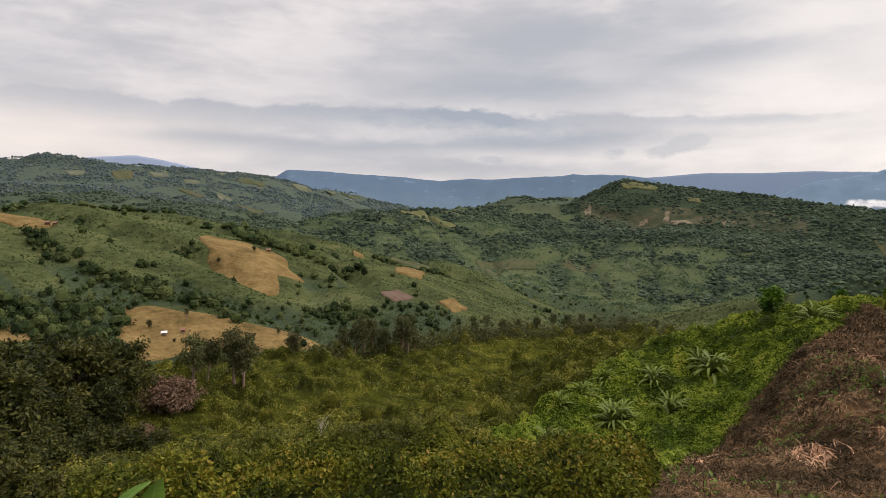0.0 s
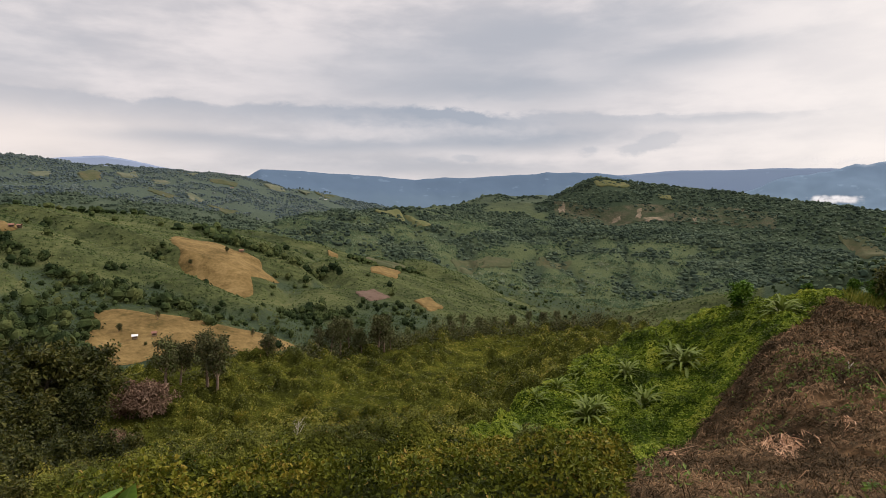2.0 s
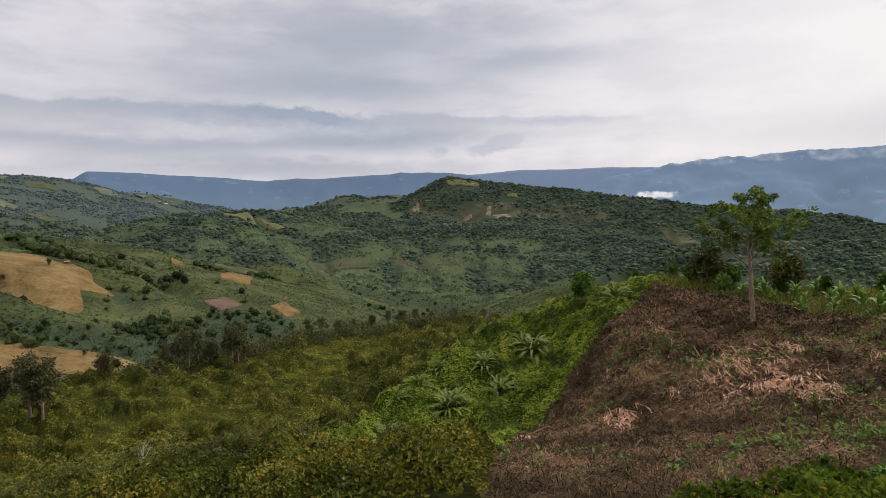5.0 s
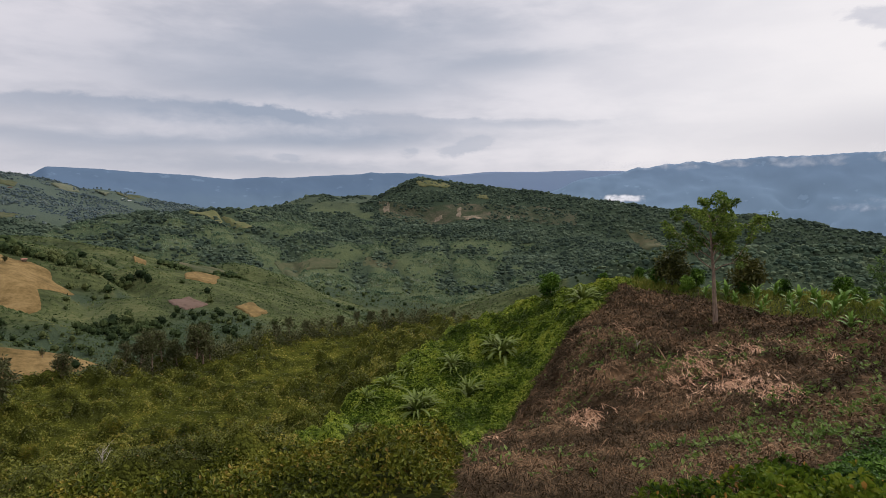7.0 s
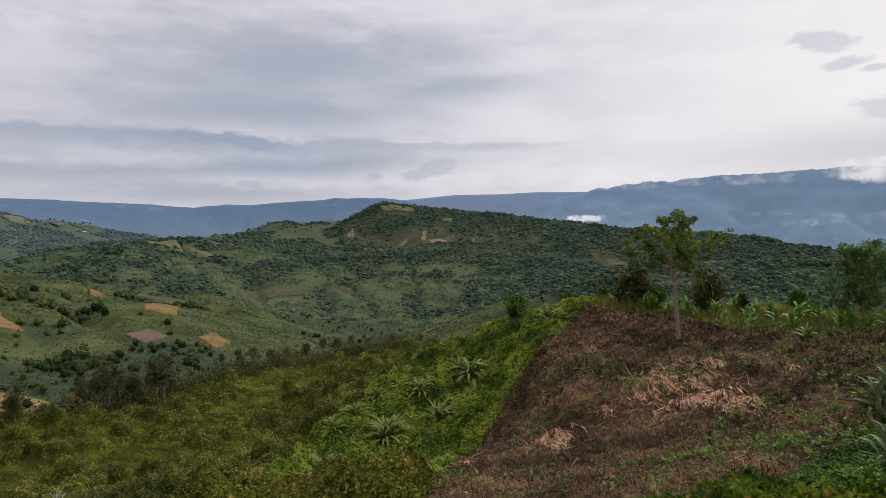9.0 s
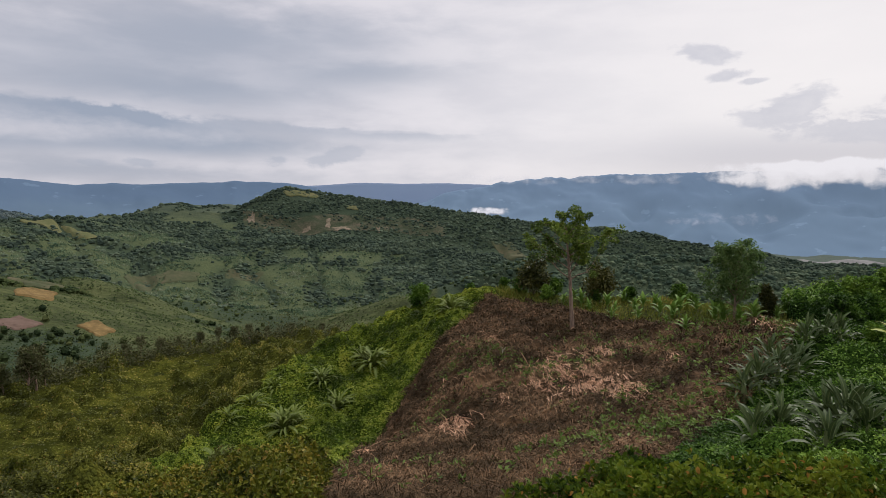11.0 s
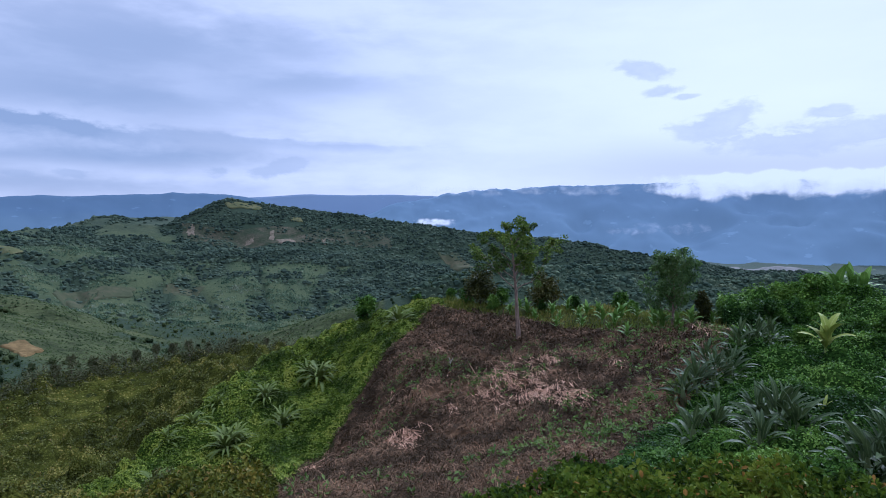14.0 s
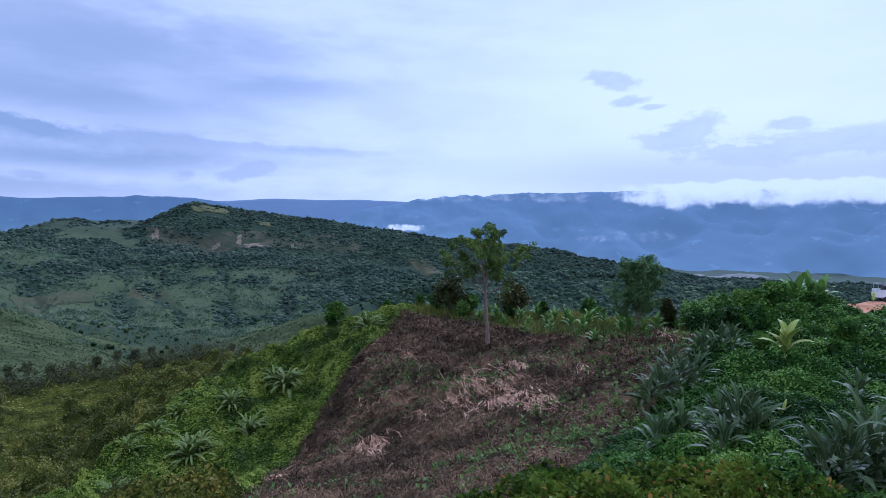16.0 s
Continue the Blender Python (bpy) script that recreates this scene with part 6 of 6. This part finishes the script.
tx, ty = slope_points(8500)
keep = (fbm(tx / 5 + 2, ty / 5, 3) + 0.03 * (np.degrees(np.arctan2(tx, ty)) - 46)) > rng.uniform(-0.35, 0.3, len(tx))
keep &= (np.hypot(tx, ty) > 14) | (rng.random(len(tx)) < 0.35)
tx, ty = tx[keep], ty[keep]
idx = np.repeat(np.arange(len(tx)), 7)
n = len(idx)
x, y = tx[idx] + rng.normal(size=n) * 0.05, ty[idx] + rng.normal(size=n) * 0.05
pos = np.stack([x, y, soil_z(x, y) + rng.uniform(0.06, 0.24, n)], 1)
aim = unit(np.stack([rng.normal(size=n), rng.normal(size=n), rng.uniform(0.2, 1.2, n)], 1))
size = rng.uniform(0.06, 0.17, n)
thing("weeds", "small green weeds sprouting on the cleared slope", "weeds", kind="stuff", data=raw_mesh("weeds", *leaf_arrays(pos, aim, size, size * 0.5), M_WEED))


def straw_pile(bearing, distance, long, wide, count):
    """Cut dry stalks raked into a loose heap, lying down the slope."""
    cx, cy = place(bearing, distance)
    ox, oy = unit(np.array([cx, cy]))
    run, across = rng.normal(size=count) * long * 0.3, rng.normal(size=count) * wide * 0.3
    lumps = fbm((run + bearing) / 0.7, (across + bearing) / 0.22, 3, 0.7) > 0.12
    run, across = run[lumps], across[lumps]
    n = len(run)
    x, y = cx - ox * run + oy * across + 0.35 * oy * run, cy - oy * run - ox * across - 0.35 * ox * run
    pos = np.stack([x, y, soil_z(x, y) + rng.uniform(0.02, 0.24, n)], 1)
    aim = unit(np.stack([-ox + 0.35 * oy + rng.normal(size=n) * 0.45, -oy - 0.35 * ox + rng.normal(size=n) * 0.45, rng.normal(size=n) * 0.28 - 0.1], 1))
    size = rng.uniform(0.25, 0.7, n)
    pos[:, :2] -= (cx, cy)
    z0 = ground_z(cx, cy)
    pos[:, 2] -= z0
    thing("straw_pile", "loose pale heap of cut dry stalks on the cleared slope", "straw", "straw piles", "stuff", at=(cx, cy, z0),
          data=raw_mesh("straw_pile", *leaf_arrays(pos, aim, size, rng.uniform(0.014, 0.034, n), droop=0.05), M_STRAW))


for b, d, lo, wi, n in ((42.6, 23.6, 2.6, 2.6, 520), (44.6, 21.2, 2.2, 1.6, 260), (40.4, 21.6, 1.8, 1.0, 160), (47.6, 20.4, 1.6, 1.2, 190), (45.5, 25.0, 1.2, 2.0, 160), (31.9, 20.4, 1.5, 1.3, 230), (31.2, 19.0, 0.8, 0.9, 90),
                        (37.2, 24.6, 0.9, 0.7, 90), (23.4, 18.2, 0.9, 0.7, 70), (30.8, 25.4, 0.8, 0.4, 45), (36.6, 21.4, 0.6, 0.6, 50), (35.0, 28.5, 1.0, 0.7, 40), (59.0, 26.6, 1.2, 1.2, 120), (51.8, 23.0, 0.8, 0.7, 50), (27.0, 22.5, 0.7, 0.4, 40)):
    straw_pile(b, d, lo * 1.1, wi * 0.8, n * 6)

stump = thing("dead_branch", "bleached forked branch standing in the soil", "branch", at=(*place(36.4, 26.5), ground_z(*place(36.4, 26.5)) + 0.1))
part("stick", raw_mesh("stick", *tube([(0, 0, -0.1), (0.02, 0, 0.15), (0.0, 0.02, 0.4)], [0.03, 0.025, 0.012], 5), M_BARK_PALE, True), stump)
part("stick", raw_mesh("stick", *tube([(0.02, 0, 0.15), (0.12, 0, 0.3), (0.2, 0.02, 0.36)], [0.02, 0.015, 0.008], 5), M_BARK_PALE, True), stump)


# ---------------------------------------------------------------- built things
def plain_mat(name, colour, rough, metal=0.0, wear=0.15):
    mat, tree, bsdf = material(name)
    g = noise_at(tree, where(tree), 3.0, 5.0, 0.6)
    tree.links.new(blend(tree, g.step(0.3, 0.75), colour, tuple(c * (1 - wear * 2) for c in colour)), bsdf.inputs["Base Color"])
    bsdf.inputs["Roughness"].default_value, bsdf.inputs["Metallic"].default_value = rough, metal
    return mat


M_TIN = plain_mat("pale_tin_roof", (0.72, 0.72, 0.70), 0.45)
M_RUST = plain_mat("rusty_roof", (0.26, 0.11, 0.07), 0.7)
M_PLANK = plain_mat("weathered_plank", (0.24, 0.17, 0.11), 0.85)
M_WHITE = plain_mat("white_vehicle_paint", (0.78, 0.78, 0.76), 0.3, wear=0.06)
M_RUBBER = plain_mat("black_rubber", (0.02, 0.02, 0.02), 0.8)
M_STEEL = plain_mat("grey_steel", (0.35, 0.36, 0.37), 0.4, 0.8)
M_LIME = plain_mat("yellow_green_cloth", (0.45, 0.60, 0.08), 0.8)
M_PAPER = plain_mat("white_paper", (0.8, 0.8, 0.8), 0.7, wear=0.05)
M_GLASS, gt, gb = material("dark_glass")
gb.inputs["Base Color"].default_value, gb.inputs["Roughness"].default_value = (0.012, 0.014, 0.016, 1), 0.06


def solid(name, boxes, mat, bevel=0.02):
    """One mesh from (centre, size) blocks with softened edges."""
    bm = bmesh.new()
    for c, s in boxes:
        bmesh.ops.create_cube(bm, size=1.0, matrix=Matrix.Translation(c) @ Matrix.Diagonal((*s, 1)))
    if bevel:
        bmesh.ops.bevel(bm, geom=bm.edges[:], offset=bevel, segments=2, affect="EDGES")
    me = bpy.data.meshes.new(name)
    bm.to_mesh(me)
    bm.free()
    me.materials.append(mat)
    return me


def roof_mesh(w, d, eave, ridge, over, mat):
    """A gabled sheet roof with thickness."""
    t = 0.06
    rows = []
    for z in (0, t):
        rows += [(-w / 2 - over, -d / 2 - over, eave + z), (w / 2 + over, -d / 2 - over, eave + z), (-w / 2 - over, 0, ridge + z), (w / 2 + over, 0, ridge + z),
                 (-w / 2 - over, d / 2 + over, eave + z), (w / 2 + over, d / 2 + over, eave + z)]
    f = [(0, 2, 3), (0, 3, 1), (2, 4, 5), (2, 5, 3), (6, 7, 9), (6, 9, 8), (8, 9, 11), (8, 11, 10), (0, 1, 7), (0, 7, 6), (4, 10, 11), (4, 11, 5),
         (0, 6, 8), (0, 8, 2), (2, 8, 10), (2, 10, 4), (1, 3, 9), (1, 9, 7), (3, 5, 11), (3, 11, 9)]
    return raw_mesh("roof", np.array(rows), np.array(f), mat)


def hut(bearing, distance, w, d, roof_mat, label, rz):
    x, y = place(bearing, distance)
    lift = 0.5 + distance * 0.0012
    root = thing("field_hut", label, "hut", "field huts", at=(x, y, ground_z(x, y) + lift), rz=rz)
    small = 0.62 if distance < 1000 else 0.8
    root.scale = (small, small, small)
    part("roof", roof_mesh(w, d, 1.9, 2.9, 0.5, roof_mat), root)
    part("wall", solid("wall", [((0, d / 2 - 0.06, 0.9), (w, 0.1, 2.6)), ((-w / 2 + 0.05, 0, 0.9), (0.1, d - 0.24, 2.6))], M_PLANK), root)
    for sx_, sy_ in ((1, -1), (-1, -1), (1, 1)):
        part("post", solid("post", [((sx_ * (w / 2 - 0.1), sy_ * (d / 2 - 0.2), 0.5), (0.14, 0.14, 2.8))], M_PLANK), root)
    part("platform", solid("platform", [((0, 0, 0.35), (w - 0.3, d - 0.3, 0.1))], M_PLANK), root)


for b, d, w, dd, m, l, rz in ((-24.8, 246, 2.6, 2.0, M_TIN, "small field hut with a pale tin roof in the stubble", 0.4), (-23.3, 247, 2.2, 1.8, M_RUST, "small field hut with a rusty roof in the stubble", 0.1),
                              (-32.9, 382, 3.6, 2.6, M_RUST, "low wooden hut with a rusty roof at the field edge", 0.3), (-32.4, 381, 3.2, 2.4, M_RUST, "low wooden hut with a rusty roof at the field edge", 0.0),
                              (-16.0, 412, 4.0, 2.6, M_RUST, "low brown hut at the lower edge of the stubble", 0.5), (-2.4, 780, 4.0, 3.0, M_TIN, "pale-roofed hut in the far stubble field", 0.2),
                              (-8.5, 2330, 13, 8, M_TIN, "white-roofed farm building on the distant range", 0.3), (-9.0, 2350, 9, 7, M_TIN, "white-roofed farm building on the distant range", 0.8),
                              (-16.6, 2130, 14, 8, M_RUST, "rusty-roofed farm building on the distant range", 0.1)):
    hut(b, d, w, dd, m, l, rz)

# track on top of the bank
thing("track", "orange-brown laterite track on top of the bank", "track", kind="structure", data=draped("track", TRACK, M_TRACK, 0.12, 20, 120, 0.12, 0.05, 1.0))


def wheel_mesh(name, radius, width, mat, inner=0.0):
    bm = bmesh.new()
    bmesh.ops.create_cone(bm, cap_ends=True, segments=28, radius1=radius, radius2=radius, depth=width, matrix=Matrix.Rotation(math.pi / 2, 4, "X"))
    bmesh.ops.bevel(bm, geom=[e for e in bm.edges if abs(e.verts[0].co.y - e.verts[1].co.y) < 1e-4], offset=width * 0.15, segments=2, affect="EDGES")
    me = bpy.data.meshes.new(name)
    bm.to_mesh(me)
    bm.free()
    me.materials.append(mat)
    return me


def pickup(bearing, distance, heading):
    x, y = place(bearing, distance)
    root = thing("pickup_truck", "white pickup truck with a dark canopy frame parked on the track", "truck", at=(x, y, ground_z(x, y) + 0.14), rz=heading)
    part("body", solid("body", [((0.0, 0, 0.72), (4.9, 1.72, 0.44)), ((1.85, 0, 0.98), (1.2, 1.66, 0.26)), ((-1.3, 0.82, 1.08), (2.2, 0.06, 0.36)), ((-1.3, -0.82, 1.08), (2.2, 0.06, 0.36)), ((-2.4, 0, 1.08), (0.06, 1.66, 0.36))], M_WHITE, 0.03), root)
    cab = part("cab", solid("cab", [((0.6, 0, 1.72), (1.3, 1.5, 0.1)), ((0.0, 0, 1.35), (0.08, 1.6, 0.7)), ((1.22, 0.74, 1.35), (0.08, 0.08, 0.72)), ((1.22, -0.74, 1.35), (0.08, 0.08, 0.72)), ((0.62, 0.76, 1.35), (0.08, 0.06, 0.7)), ((0.62, -0.76, 1.35), (0.08, 0.06, 0.7))], M_WHITE, 0.02), root)
    part("side_window", solid("side_window", [((0.62, 0.73, 1.36), (1.16, 0.03, 0.56))], M_GLASS, 0.005), cab)
    part("side_window", solid("side_window", [((0.62, -0.73, 1.36), (1.16, 0.03, 0.56))], M_GLASS, 0.005), cab)
    part("windscreen", solid("windscreen", [((1.24, 0, 1.36), (0.03, 1.36, 0.58))], M_GLASS, 0.005), cab)
    for px_ in (-2.3, -1.3, -0.2):
        for py_ in (-0.78, 0.78):
            part("canopy_post", solid("canopy_post", [((px_, py_, 1.5), (0.05, 0.05, 0.6))], M_STEEL, 0.008), root)
    part("canopy_rail", solid("canopy_rail", [((-1.25, 0.78, 1.82), (2.2, 0.05, 0.05)), ((-1.25, -0.78, 1.82), (2.2, 0.05, 0.05)), ((-2.3, 0, 1.82), (0.05, 1.5, 0.05)), ((-0.2, 0, 1.82), (0.05, 1.5, 0.05))], M_STEEL, 0.008), root)
    part("cargo", solid("cargo", [((-1.0, 0, 1.3), (1.5, 1.4, 0.7))], M_RUBBER, 0.06), root, "dark load in the bed")
    tyre, rim = wheel_mesh("tyre", 0.36, 0.24, M_RUBBER), wheel_mesh("rim", 0.21, 0.26, M_STEEL)
    for wx in (-1.5, 1.6):
        for wy in (-0.76, 0.76):
            w = part("wheel", tyre, root)
            w.location = (wx, wy, 0.36)
            part("rim", rim, w)
    for wy in (-0.62, 0.62):
        part("headlight", solid("headlight", [((2.46, wy, 0.88), (0.06, 0.3, 0.16))], M_TIN, 0.02), root)
    part("bumper", solid("bumper", [((2.5, 0, 0.52), (0.12, 1.7, 0.18))], M_STEEL, 0.03), root)


pickup(75.6, 74, radians(-60))
x, y = place(73.75, 71)
thing("cloth_bundle", "yellow-green cloth bundle beside the parked truck", "bundle", at=(x, y, ground_z(x, y) + 0.4), data=solid("cloth_bundle", [((0, 0, 0.5), (0.4, 0.35, 0.4)), ((0.05, 0, 0.15), (0.3, 0.3, 0.5))], M_LIME, 0.12))
x, y = place(59.9, 15.0)
thing("white_scrap", "small scrap of white plastic caught on the leaves", "litter", at=(x, y, ground_z(x, y) + 0.55), data=solid("white_scrap", [((0, 0, 0), (0.07, 0.02, 0.13)), ((0.03, 0.02, -0.05), (0.05, 0.03, 0.05))], M_PAPER, 0.008))
